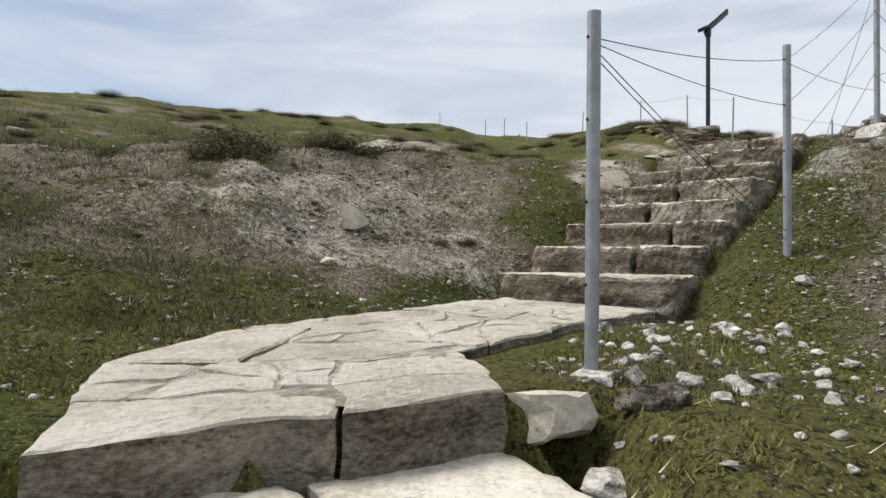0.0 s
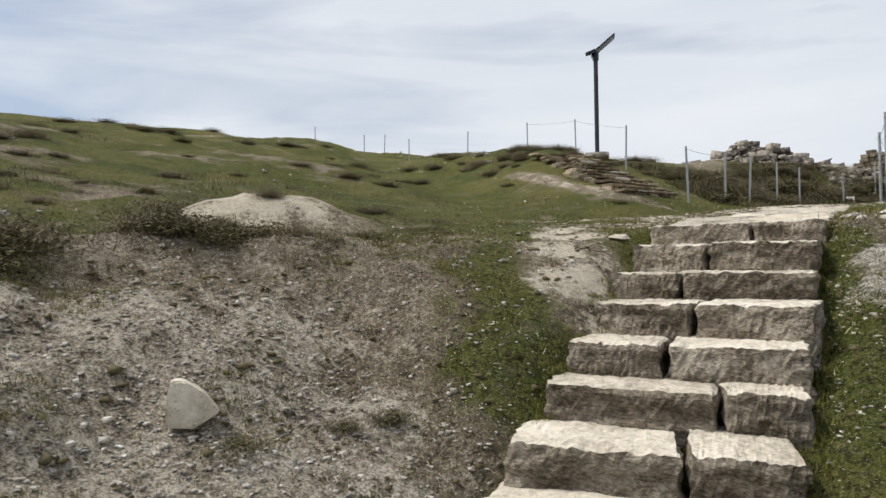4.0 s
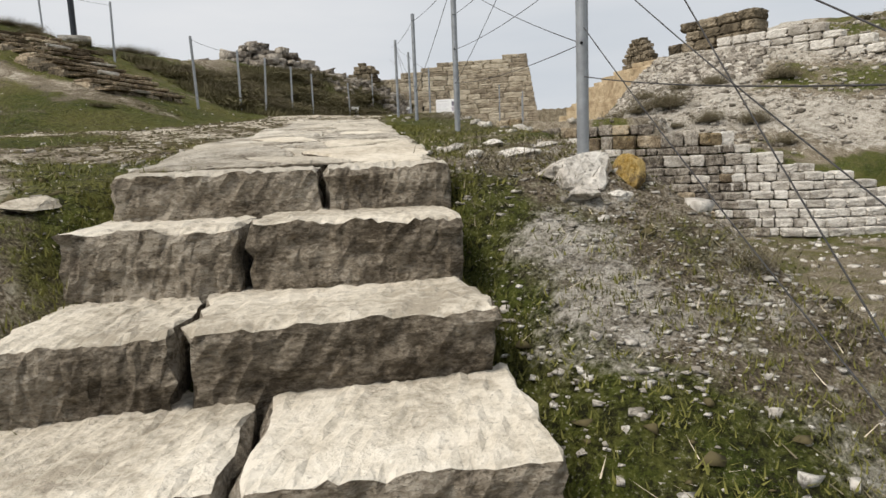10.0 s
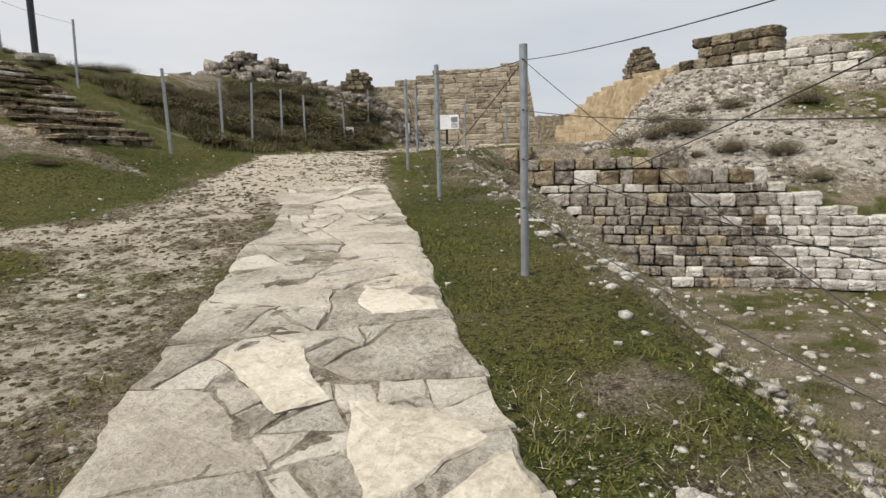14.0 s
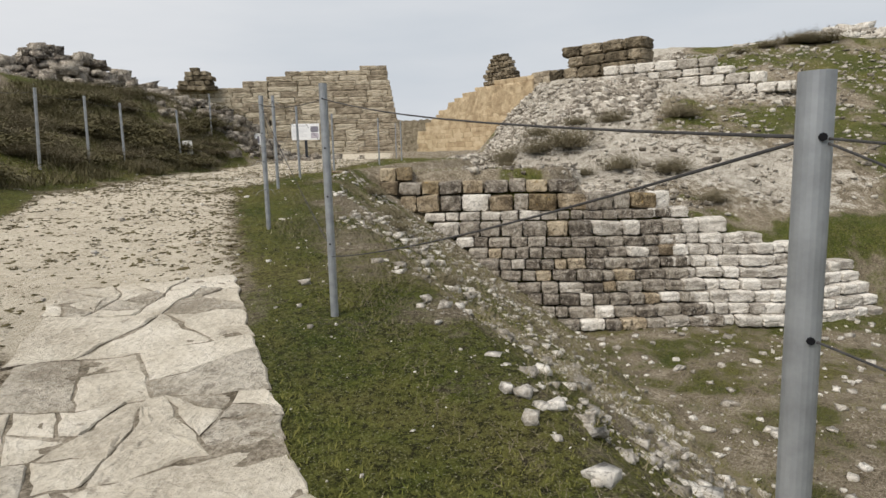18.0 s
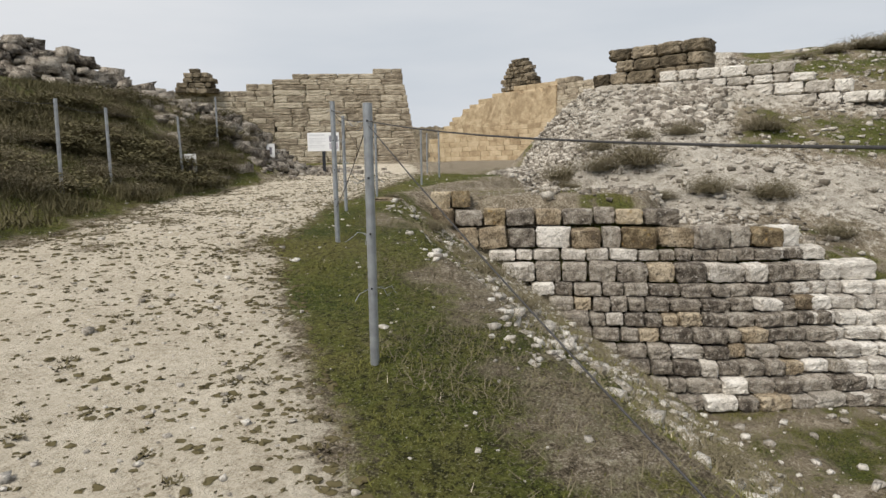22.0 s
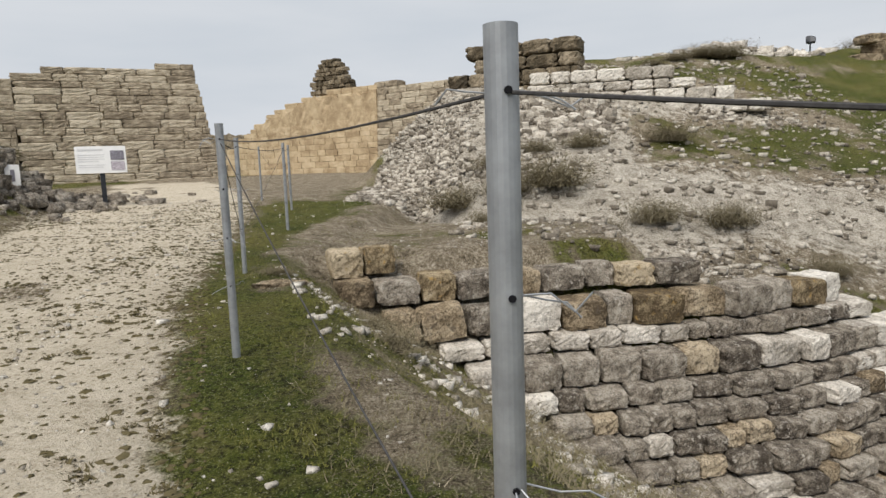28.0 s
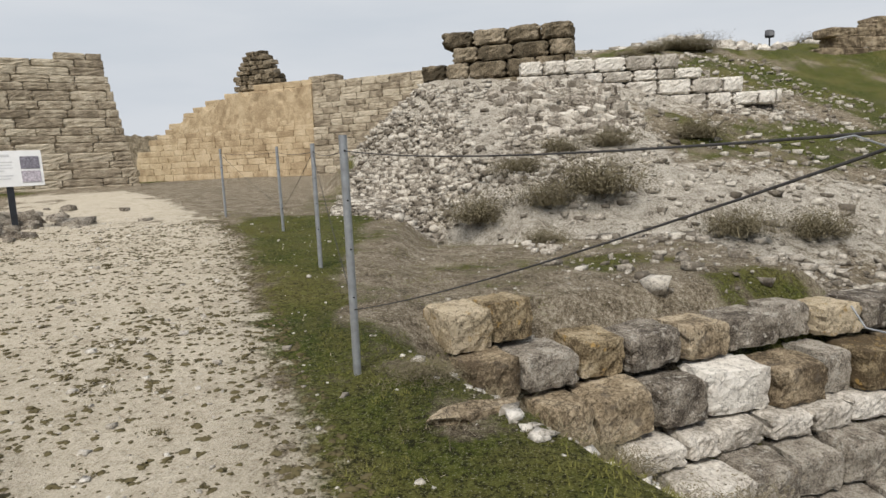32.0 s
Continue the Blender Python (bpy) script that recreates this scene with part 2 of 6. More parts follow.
def build_ground(tree, nodes, links, bsdf):
    pos = nodes.new("ShaderNodeNewGeometry").outputs["Position"]

    def attr(name):
        a = nodes.new("ShaderNodeAttribute")
        a.attribute_name = name
        return a.outputs["Fac"]

    big = noise_node(nodes, links, 0.45, 5, pos)
    mid = noise_node(nodes, links, 3.2, 6, pos, 0.65)
    fine = noise_node(nodes, links, 22, 6, pos, 0.75)
    tiny = noise_node(nodes, links, 75, 4, pos, 0.7)
    gravel = calc(nodes, links, "ADD", calc(nodes, links, "MULTIPLY", mid, 0.25), calc(nodes, links, "ADD", calc(nodes, links, "MULTIPLY", fine, 0.4), calc(nodes, links, "MULTIPLY", tiny, 0.35)))
    soil = ramp(nodes, links, gravel, [(0.41, (0.045, 0.035, 0.022)), (0.5, (0.22, 0.18, 0.125)), (0.59, (0.52, 0.46, 0.365))])
    grass = ramp(nodes, links, big, [(0.36, (0.045, 0.064, 0.009)), (0.5, (0.085, 0.1, 0.017)), (0.64, (0.155, 0.14, 0.042))])
    grass = mixed(nodes, links, ramp(nodes, links, mid, [(0.42, (0, 0, 0)), (0.62, (0.5, 0.5, 0.5))]), grass, (0.14, 0.122, 0.045))
    blade = calc(nodes, links, "ADD", calc(nodes, links, "MULTIPLY", fine, 0.6), calc(nodes, links, "MULTIPLY", tiny, 0.4))
    grass = mixed(nodes, links, ramp(nodes, links, blade, [(0.43, (0.95, 0.95, 0.95)), (0.51, (0, 0, 0))]), grass, (0.018, 0.018, 0.007))
    grass = mixed(nodes, links, ramp(nodes, links, blade, [(0.52, (0, 0, 0)), (0.62, (0.85, 0.85, 0.85))]), grass, (0.165, 0.17, 0.046))
    trail = ramp(nodes, links, gravel, [(0.38, (0.25, 0.205, 0.145)), (0.47, (0.45, 0.395, 0.305)), (0.6, (0.62, 0.56, 0.455))])
    scree = ramp(nodes, links, gravel, [(0.41, (0.05, 0.041, 0.028)), (0.495, (0.34, 0.29, 0.22)), (0.57, (0.66, 0.6, 0.5))])
    white = ramp(nodes, links, gravel, [(0.42, (0.14, 0.12, 0.092)), (0.5, (0.42, 0.38, 0.315)), (0.58, (0.68, 0.635, 0.555))])

    def cover(name, low, high, wide=0.55):
        v = calc(nodes, links, "ADD", attr(name), calc(nodes, links, "MULTIPLY", calc(nodes, links, "SUBTRACT", mid, 0.5), wide * 2))
        v = calc(nodes, links, "ADD", v, calc(nodes, links, "MULTIPLY", calc(nodes, links, "SUBTRACT", fine, 0.5), wide))
        return ramp(nodes, links, v, [(low, (0, 0, 0)), (high, (1, 1, 1))])

    col = mixed(nodes, links, cover("grass", 0.4, 0.62), soil, grass)
    col = mixed(nodes, links, cover("scree", 0.42, 0.62), col, scree)
    col = mixed(nodes, links, cover("white", 0.42, 0.62), col, white)
    col = mixed(nodes, links, cover("trail", 0.42, 0.6), col, trail)
    specks = ramp(nodes, links, tiny, [(0.6, (0, 0, 0)), (0.66, (1, 1, 1))])
    col = mixed(nodes, links, calc(nodes, links, "MULTIPLY", specks, 0.45), col, (0.55, 0.51, 0.43))
    # Crevice shade is put into the colour where the finest noise is low.
    dark = ramp(nodes, links, tiny, [(0.3, (1, 1, 1)), (0.4, (0, 0, 0))])
    col = mixed(nodes, links, calc(nodes, links, "MULTIPLY", dark, 0.55), col, (0.05, 0.042, 0.03))
    links.new(col, bsdf.inputs["Base Color"])
    h = calc(nodes, links, "ADD", calc(nodes, links, "MULTIPLY", fine, 1.0), calc(nodes, links, "MULTIPLY", tiny, 0.4))
    h = calc(nodes, links, "MULTIPLY", h, calc(nodes, links, "SUBTRACT", 1.0, calc(nodes, links, "MULTIPLY", attr("trail"), 0.5, True)))
    bump(nodes, links, bsdf, h, 1.0, 0.06)


GROUND = material("turf_and_earth", build_ground, 1.0)


def plain(name, base, vary=0.15, scale=8.0, rough=0.7, metal=0.0, relief=0.004):
    def build(tree, nodes, links, bsdf):
        pos = nodes.new("ShaderNodeNewGeometry").outputs["Position"]
        n = noise_node(nodes, links, scale, 5, pos)
        col = ramp(nodes, links, n, [(0.3, tuple(c * (1 - vary) for c in base)), (0.7, tuple(min(1, c * (1 + vary)) for c in base))])
        links.new(col, bsdf.inputs["Base Color"])
        bump(nodes, links, bsdf, n, 0.4, relief)

    return material(name, build, rough, metal)


def leafy(name, a, b, c):
    def build(tree, nodes, links, bsdf):
        isl = nodes.new("ShaderNodeNewGeometry").outputs["Random Per Island"]
        pos = nodes.new("ShaderNodeNewGeometry").outputs["Position"]
        n = noise_node(nodes, links, 1.6, 5, pos)
        v = calc(nodes, links, "ADD", calc(nodes, links, "MULTIPLY", isl, 0.5), calc(nodes, links, "MULTIPLY_ADD", n, 1.3))
        v = calc(nodes, links, "SUBTRACT", v, 0.4)
        links.new(ramp(nodes, links, v, [(0.25, a), (0.5, b), (0.8, c)]), bsdf.inputs["Base Color"])

    return material(name, build, 0.85)


GALV = plain("galvanised_steel", (0.33, 0.345, 0.36), 0.2, 14, 0.55, 0.55)
DARK_METAL = plain("black_painted_steel", (0.025, 0.028, 0.035), 0.3, 10, 0.5, 0.2)
CABLE = plain("steel_cable", (0.06, 0.058, 0.058), 0.3, 60, 0.85, 0.0)
HOLE = plain("hole_black", (0.012, 0.012, 0.014), 0.2, 20, 0.9)
SIGN_WHITE = plain("white_sign_panel", (0.78, 0.78, 0.77), 0.04, 6, 0.5)
SIGN_PRINT = plain("sign_print", (0.18, 0.17, 0.2), 0.7, 25, 0.5)
SIGN_TEXT = plain("sign_text_grey", (0.6, 0.6, 0.6), 0.1, 30, 0.5)
SIGN_PALE = plain("sign_picture", (0.42, 0.38, 0.42), 0.6, 30, 0.5)
SOLAR = plain("solar_cell", (0.02, 0.03, 0.06), 0.3, 12, 0.25)
GRASS = leafy("short_grass", (0.025, 0.04, 0.006), (0.07, 0.09, 0.014), (0.15, 0.145, 0.04))
MOSS = leafy("dark_moss", (0.026, 0.021, 0.012), (0.05, 0.042, 0.022), (0.1, 0.083, 0.042))
DRY = leafy("dry_stalks", (0.24, 0.19, 0.135), (0.42, 0.35, 0.25), (0.6, 0.52, 0.39))
TWIG = leafy("brown_twigs", (0.036, 0.031, 0.018), (0.084, 0.072, 0.043), (0.175, 0.15, 0.095))
HEDGE = leafy("dark_scrub", (0.028, 0.03, 0.013), (0.06, 0.06, 0.028), (0.12, 0.105, 0.055))


# ---- mesh helpers ----
def mesh_from(name, verts, faces, mat, smooth=False):
    me = bpy.data.meshes.new(name)
    me.from_pydata([tuple(map(float, v)) for v in verts], [], [tuple(map(int, f)) for f in faces])
    me.materials.append(mat)
    if smooth:
        me.shade_smooth()
    me.update()
    return me


def quads(name, verts, faces, mat, smooth=False):
    """A mesh from numpy arrays: verts (n, 3), faces (m, k) with k corners each."""
    verts, faces = np.asarray(verts, np.float32), np.asarray(faces, np.int32)
    me = bpy.data.meshes.new(name)
    me.vertices.add(len(verts))
    me.vertices.foreach_set("co", verts.ravel())
    k = faces.shape[1]
    me.loops.add(faces.size)
    me.loops.foreach_set("vertex_index", faces.ravel())
    me.polygons.add(len(faces))
    me.polygons.foreach_set("loop_start", np.arange(0, faces.size, k, dtype=np.int32))
    me.materials.append(mat)
    me.update(calc_edges=True)
    me.validate()
    if smooth:
        me.shade_smooth()
    return me


def part(name, data, parent, label=""):
    ob = new(name, data)
    ob.parent = parent
    return tagged(ob, label)


def lattice(x, y, seed):
    n = (x * 374761393 + y * 668265263 + seed * 982451653) & 0xFFFFFFFF
    n = ((n ^ (n >> 13)) * 1274126177) & 0xFFFFFFFF
    return ((n ^ (n >> 16)) & 0xFFFF) / 65535.0


def field(x, y, size, seed=0, octaves=3):
    """Smooth random heights between about -1 and 1 with lumps of the given size."""
    x, y = np.asarray(x, float) / size, np.asarray(y, float) / size
    total, amp = 0.0, 0.55
    for o in range(octaves):
        xi, yi = np.floor(x).astype(np.int64), np.floor(y).astype(np.int64)
        fx, fy = x - xi, y - yi
        fx, fy = fx * fx * (3 - 2 * fx), fy * fy * (3 - 2 * fy)
        s = seed * 7 + o
        a = lattice(xi, yi, s) * (1 - fx) + lattice(xi + 1, yi, s) * fx
        b = lattice(xi, yi + 1, s) * (1 - fx) + lattice(xi + 1, yi + 1, s) * fx
        total = total + amp * ((a * (1 - fy) + b * fy) * 2 - 1)
        x, y, amp = x * 2.03 + 11.3, y * 2.03 + 5.7, amp * 0.5
    return total


def ease(a, b, v):
    k = np.clip((np.asarray(v, float) - a) / (b - a), 0, 1)
    return k * k * (3 - 2 * k)


def softmax(a, b, k=0.3):
    h = np.clip(0.5 + 0.5 * (a - b) / k, 0, 1)
    return b * (1 - h) + a * h + k * h * (1 - h)


def to_line(x, y, line):
    """Distance to a polyline, signed: positive to its right."""
    x, y = np.asarray(x, float), np.asarray(y, float)
    best = np.full(x.shape, 1e9)
    side = np.zeros(x.shape)
    for (ax, ay), (bx, by) in zip(line, line[1:]):
        dx, dy = bx - ax, by - ay
        k = np.clip(((x - ax) * dx + (y - ay) * dy) / (dx * dx + dy * dy), 0, 1)
        d = np.hypot(x - ax - k * dx, y - ay - k * dy)
        s = (x - ax) * dy - (y - ay) * dx
        near = d < best
        best, side = np.where(near, d, best), np.where(near, np.sign(s), side)
    return best * np.where(side == 0, 1, side)


# ---- the plan ----
EDGE = [(3.2, -12), (3.5, 1), (3.85, 4.0), (3.95, 5.15), (4.15, 5.65), (4.42, 6.12), (4.85, 6.72), (5.65, 7.45), (7.25, 8.6), (9.9, 11.15), (12.3, 13.35), (15.1, 15.35), (18.0, 17.25), (20.2, 18.3), (21.4, 19.0), (60, 19.0)]
TRAIL = [(6.6, 12.0), (9.4, 14.6), (13.2, 18.2), (18.2, 21.2), (24.0, 23.4), (30.0, 25.6), (44.0, 33.0), (56.0, 36.0), (80.0, 46.0)]
WORN = [(1.2, 7.8), (3.4, 9.7), (6.0, 12.2), (9.2, 15.4), (14, 18.5)]
WALL_BASE = [(18.4, 18.8), (19.55, 16.35), (20.0, 15.0), (20.4, 13.4), (20.95, 11.6), (22.0, 9.6), (22.5, 8.0), (23.3, 6.7), (24.6, 5.4)]
WALL_FOOT, BATTER = 0.3, 0.85
COURSES = [0.262] * 8 + [0.4, 0.25, 0.48, 0.38, 0.42]


def ground_z(x, y):
    x, y = np.asarray(x, float), np.asarray(y, float)
    s = 0.68 * x + 0.73 * y
    n = -0.485 * x + 0.875 * y
    front = y - (2.08 + 0.5 * x)
    drop = 0.5 * ease(0.75, 0.35, x) * ease(-2.2, -1.1, x)
    low = np.where(front > 0.1, 1.07 + 0.045 * front, np.where(front > -0.75, 1.07 - drop + 0.06 * front, np.maximum(1.07 - drop + 0.45 * (front + 0.65), -0.7 + 0.05 * front)))
    low = np.maximum(low, 0.35 * ease(5, 9, x) - 6 * (1 - ease(5, 9, x)))
    foot = np.interp(x, [-12, -1.7, 0.4, 1.7, 2.5, 4, 8], [0.0, 3.2, 5.3, 4.4, 3.3, 1.8, 0])
    crest = np.interp(x, [-12, -3, 0, 2.6, 3.8, 6, 9], [6.0, 7.3, 7.6, 7.9, 6.9, 4.9, 2.5])
    f = np.clip((y - foot) / np.maximum(crest - foot, 0.5), 0, 1)
    f = np.where(x < 0.8, f ** (1.0 + 0.4 * np.exp(-((x + 0.6) / 1.0) ** 2) * ease(0.8, -0.3, x)), f)
    up = np.interp(s, [0, 7.4, 9, 11.3, 14.8, 18.2, 21.6, 28.5, 40, 60, 200, 900], [2.72, 2.8, 3.0, 3.2, 3.5, 3.83, 4.12, 4.27, 4.6, 5.0, 4.0, 2.0])
    west = np.interp(n, [7.5, 10, 14, 20, 30, 38, 44, 60, 400], [2.2, 2.85, 3.9, 5.5, 7.9, 9.6, 10.5, 10.5, 6])
    lampside = np.interp(n, [7.5, 10.9, 13.5, 17.4, 19, 26.4, 32, 44, 60, 400], [2.0, 4.15, 5.2, 6.95, 7.1, 8.3, 9.2, 10.2, 10.2, 6])
    behind = np.interp(n, [7.5, 10.9, 13.5, 16.8, 19, 26, 60, 400], [2.0, 4.15, 5.4, 6.75, 6.8, 6.6, 6.4, 5])
    near_end = n + 1.4 * ease(22, 26.5, x) * ease(33, 30.5, x)
    steep = np.interp(near_end, [7.5, 11.2, 12.2, 14.2, 17, 20, 30, 60, 400], [2.0, 4.3, 5.2, 6.9, 7.6, 7.4, 7.0, 7.0, 6])
    k = ease(3, 8.5, x)
    hill = west * (1 - k) + lampside * k
    k = ease(10.0, 13.5, x)
    hill = hill * (1 - k) + behind * k
    k = ease(15, 22, x)
    hill = hill * (1 - k) + steep * k
    hill = hill + 0.9 * np.exp(-((x + 1) / 9) ** 2) * ease(26, 40, n)
    hill = hill + ease(12, 20, n) * (0.5 * field(x, y, 6, 15) + 0.22 * field(x, y, 1.8, 16))
    hill = np.where(x > 30, np.minimum(hill, 4.6 + np.maximum(0, 40 - x) * 0.45), hill)
    up = softmax(up, hill, 0.3)
    flight = (y - 17.75 - 0.43 * (x - 8.3)) / 0.495
    k = ease(1.3, 1.0, np.abs(x - 8.33 + 0.037 * flight)) * ease(-0.8, -0.2, flight) * ease(11.6, 10.9, flight)
    up = up * (1 - k) + np.minimum(up, 4.36 + 0.18 * flight) * k
    z = low * (1 - f) + up * f
    z = z + 0.5 * np.exp(-(((x + 0.95) / 1.35) ** 2 + ((y - 10.2) / 0.9) ** 2) ** 1.2)
    z = z + 0.1 * field(x, y, 2.6, 3) * ease(0.3, 1.5, np.abs(to_line(x, y, [(0.9, 5.0), (3.2, 7.4), (9.0, 12.7)])))
    z = z + (0.16 * np.abs(field(x, y, 1.3, 26)) + 0.07 * field(x, y, 0.45, 27)) * ease(0.9, -0.2, x - 0.5 * (y - 6)) * ease(4.4, 5.6, y) * ease(-14, -9, x) * ease(20, 13, y)
    z = z - 0.2 * ease(0.95, 0.6, np.abs(to_line(x, y, [(1.25, 5.2), (1.95, 5.9), (3.0, 7.0)])))
    bed = np.abs(to_line(x, y, [(-0.65, 1.95), (-0.6, 2.75), (0.1, 3.7), (0.75, 4.7)]))
    k = ease(0.95, 0.75, bed)
    z = z * (1 - k) + np.minimum(z, 1.06 + 0.045 * (y - 2.2)) * k
    d = to_line(x, y, EDGE)
    floor = 0.25 + 0.25 * field(x, y, 5, 5) + 0.02 * np.maximum(0, 8 - y)
    cut = z - (0.72 + 0.45 * np.exp(-((x - 4.6) ** 2 + (y - 6.0) ** 2) / 4)) * np.maximum(0, d - 0.25 * field(x, y, 2.2, 8) * ease(4.5, 7.0, x)) - 0.1 * ease(0, 3, d) * field(x, y, 0.9, 9)
    z = np.where(d > 0, np.maximum(np.minimum(z, cut), np.minimum(floor, z)), z)
    w = -to_line(x, y, WALL_BASE)
    mound = np.interp(x - 0.15 * np.maximum(0, 6 - y), [20, 23, 26, 32, 38.3, 47, 60, 90, 300, 900], [1.0, 1.8, 3.4, 5.8, 8.4, 10.6, 12.4, 11, 5, 2])
    mound = softmax(mound, 3.45 + 0.085 * np.clip(y - 11, 0, 8) - 0.34 * np.maximum(0, 10 - y), 0.4)
    mound = mound - 0.13 * np.maximum(0, np.minimum(12, 12.5 - y)) * ease(52, 38, x)
    mound = mound - 0.95 * ease(23, 30, x) * np.maximum(0, y - 16.4 - 0.2 * np.clip(x - 30, 0, 8.5) + 0.3 * np.maximum(0, x - 38.5))
    mound = mound + (0.35 * field(x, y, 3.4, 11) + 0.14 * field(x, y, 1.0, 12)) * ease(25, 29, x) - 0.25
    mound = np.where((x < 31) & (y > 12), np.maximum(mound, 4.15 - 0.8 * ease(27, 31, x) - 1.5 * np.maximum(0, 14 - y)), mound)
    mound = np.minimum(mound, WALL_FOOT - 0.3 + 1.17 * w)
    z = softmax(z, np.where(w > -2, mound, -50), 0.15)
    bank = np.exp(-((f - 0.55) / 0.45) ** 2) * ease(0.9, 0.2, x) * ease(-12, -6, x)
    return z + (0.035 * field(x, y, 0.7, 13) + 0.022 * field(x, y, 0.28, 14) + bank * (0.24 * field(x, y, 0.9, 17) + 0.08 * field(x, y, 0.33, 18))) * ease(0.2, 1.2, np.abs(to_line(x, y, [(-0.2, 2.5), (0.9, 5.0), (3.2, 7.4), (9.0, 12.7)])))


def steps_between(stops):
    """Coordinates along an axis: stops of (from, spacing), the last being the end."""
    out = []
    for (a, h), (b, _) in zip(stops, stops[1:]):
        out.append(np.linspace(a, b, max(1, round((b - a) / h)), endpoint=False))
    return np.concatenate([*out, [stops[-1][0]]])


gx = steps_between([(-900, 150), (-150, 15), (-30, 2), (-10, 0.5), (-4, 0.13), (12, 0.16), (27, 0.3), (42, 0.8), (75, 6), (150, 50), (900, 0)])
gy = steps_between([(-900, 150), (-150, 20), (-20, 2), (-4, 0.3), (0, 0.13), (10, 0.15), (21, 0.3), (34, 0.6), (55, 4), (120, 40), (900, 0)])
GX, GY = np.meshgrid(gx, gy)
GZ = ground_z(GX, GY)
nx_, ny_ = len(gx), len(gy)
idx = np.arange(nx_ * ny_).reshape(ny_, nx_)
gf = np.stack([idx[:-1, :-1], idx[:-1, 1:], idx[1:, 1:], idx[1:, :-1]], -1).reshape(-1, 4)
ground_mesh = quads("ground", np.stack([GX, GY, GZ], -1).reshape(-1, 3), gf, GROUND, True)


def height(x, y):
    """The height of the ground sheet as built, at many places."""
    x, y = np.asarray(x, float), np.asarray(y, float)
    i, j = np.clip(np.searchsorted(gx, x) - 1, 0, nx_ - 2), np.clip(np.searchsorted(gy, y) - 1, 0, ny_ - 2)
    u, v = (x - gx[i]) / (gx[i + 1] - gx[i]), (y - gy[j]) / (gy[j + 1] - gy[j])
    return (GZ[j, i] * (1 - u) + GZ[j, i + 1] * u) * (1 - v) + (GZ[j + 1, i] * (1 - u) + GZ[j + 1, i + 1] * u) * v


def ground_at(x, y):
    return float(height(x, y))


def masks(x, y):
    """How far the ground is grass, scree, white chalky rubble or trodden trail at a place."""
    d = to_line(x, y, EDGE)
    foot = np.interp(x, [-12, -1.7, 0.4, 1.7, 2.5, 4, 8], [0.0, 3.2, 5.3, 4.4, 3.3, 1.8, 0])
    crest = np.interp(x, [-12, -3, 0, 2.6, 3.8, 6, 9], [6.0, 7.3, 7.6, 7.9, 6.9, 4.9, 2.5])
    f = (y - foot) / np.maximum(crest - foot, 0.5)
    scree = (0.9 * np.exp(-((x + 0.8 - 0.3 * (y - 6)) / 1.4) ** 2 - ((y - 6.0) / 1.1) ** 2) + (0.1 + 0.5 * field(x, y, 1.1, 23)) * np.exp(-((f - 0.4) / 0.4) ** 2)) * ease(1.6, 0.4, x - 0.35 * (y - 5))
    scree = np.maximum(scree, np.exp(-((x - 3.7) / 0.9) ** 2 - ((y - 5.4) / 0.9) ** 2) * 0.3)
    scree = np.maximum(scree, 0.26 * ease(0.6, 1.6, d) * ease(5.0, 3.6, d) * ease(30, 24, x))
    off = to_line(x, y, TRAIL)
    half = np.where(off > 0, np.interp(x, [9, 12, 19, 27], [1.4, 1.55, 2.25, 2.75]), np.interp(x, [9, 15, 20, 28], [1.3, 1.1, 1.35, 1.9]))
    trail = (1 - 0.5 * ease(0.3, 0.5, field(x, y, 1.3, 31))) * ease(1.25, 0.7, np.abs(off) / half) * ease(3.5, 0.2, 9.5 - x) * ease(50, 40, x)
    trail = np.maximum(trail, 0.5 * ease(1.3, 0.4, np.abs(to_line(x, y, WORN))) * ease(2.2, 4.0, x))
    trail = np.maximum(trail, (0.55 + 0.5 * field(x, y, 0.5, 38)) * ease(1.3, 0.2, np.abs(to_line(x, y, [(3.0, 13.6), (4.2, 13.5), (5.6, 13.1), (6.6, 12.9), (8.0, 13.7)]))) * ease(2.6, 4.4, x))
    trail = np.maximum(trail, (0.4 + 0.65 * field(x, y, 0.45, 30)) * ease(0.7, 0.2, np.abs(to_line(x, y, [(1.75, 7.0), (1.95, 7.5), (2.2, 8.4), (2.7, 9.6), (3.2, 10.6)]))))
    trail = np.maximum(trail, 0.38 * ease(0.5, 0.15, np.abs(to_line(x, y, [(8.0, 16.6), (7.1, 17.5), (6.65, 18.8), (6.3, 20.4), (5.8, 22)]))))
    w = -to_line(x, y, WALL_BASE)
    mound = ease(2.2, 3.0, w) * ease(20.5, 22.5, x) * ease(21.5, 19.5, y)
    near = ease(11.0, 13.5, y)
    band = 0.8 * np.exp(-(((x - 29.0) / 2.4) ** 2)) + 0.7 * np.exp(-(((x - 37.0) / 1.4) ** 2)) + 0.15
    white = (0.88 + 0.5 * field(x, y, 1.6, 25)) * mound * np.clip(near * (0.95 * ease(25.2, 27.6, x + 0.8 * (14.0 - y)) + 0.08) + (1 - near) * band * ease(3, 8, y), 0, 1)
    white = np.maximum(white, (0.28 + 0.55 * field(x, y, 0.7, 24)) * ease(0.55, 0.9, to_line(x, y, [(0.9, 3.4), (1.6, 5.3), (3.3, 7.4), (3.6, 7.8)])) * ease(0.4, -0.1, d) * ease(7.4, 6.6, y) * ease(2.8, 3.6, y))
    white = np.maximum(white, (0.3 + 0.6 * field(x, y, 0.5, 37)) * np.exp(-((x - 2.1) / 0.8) ** 4 - ((y - 2.9) / 0.9) ** 4))
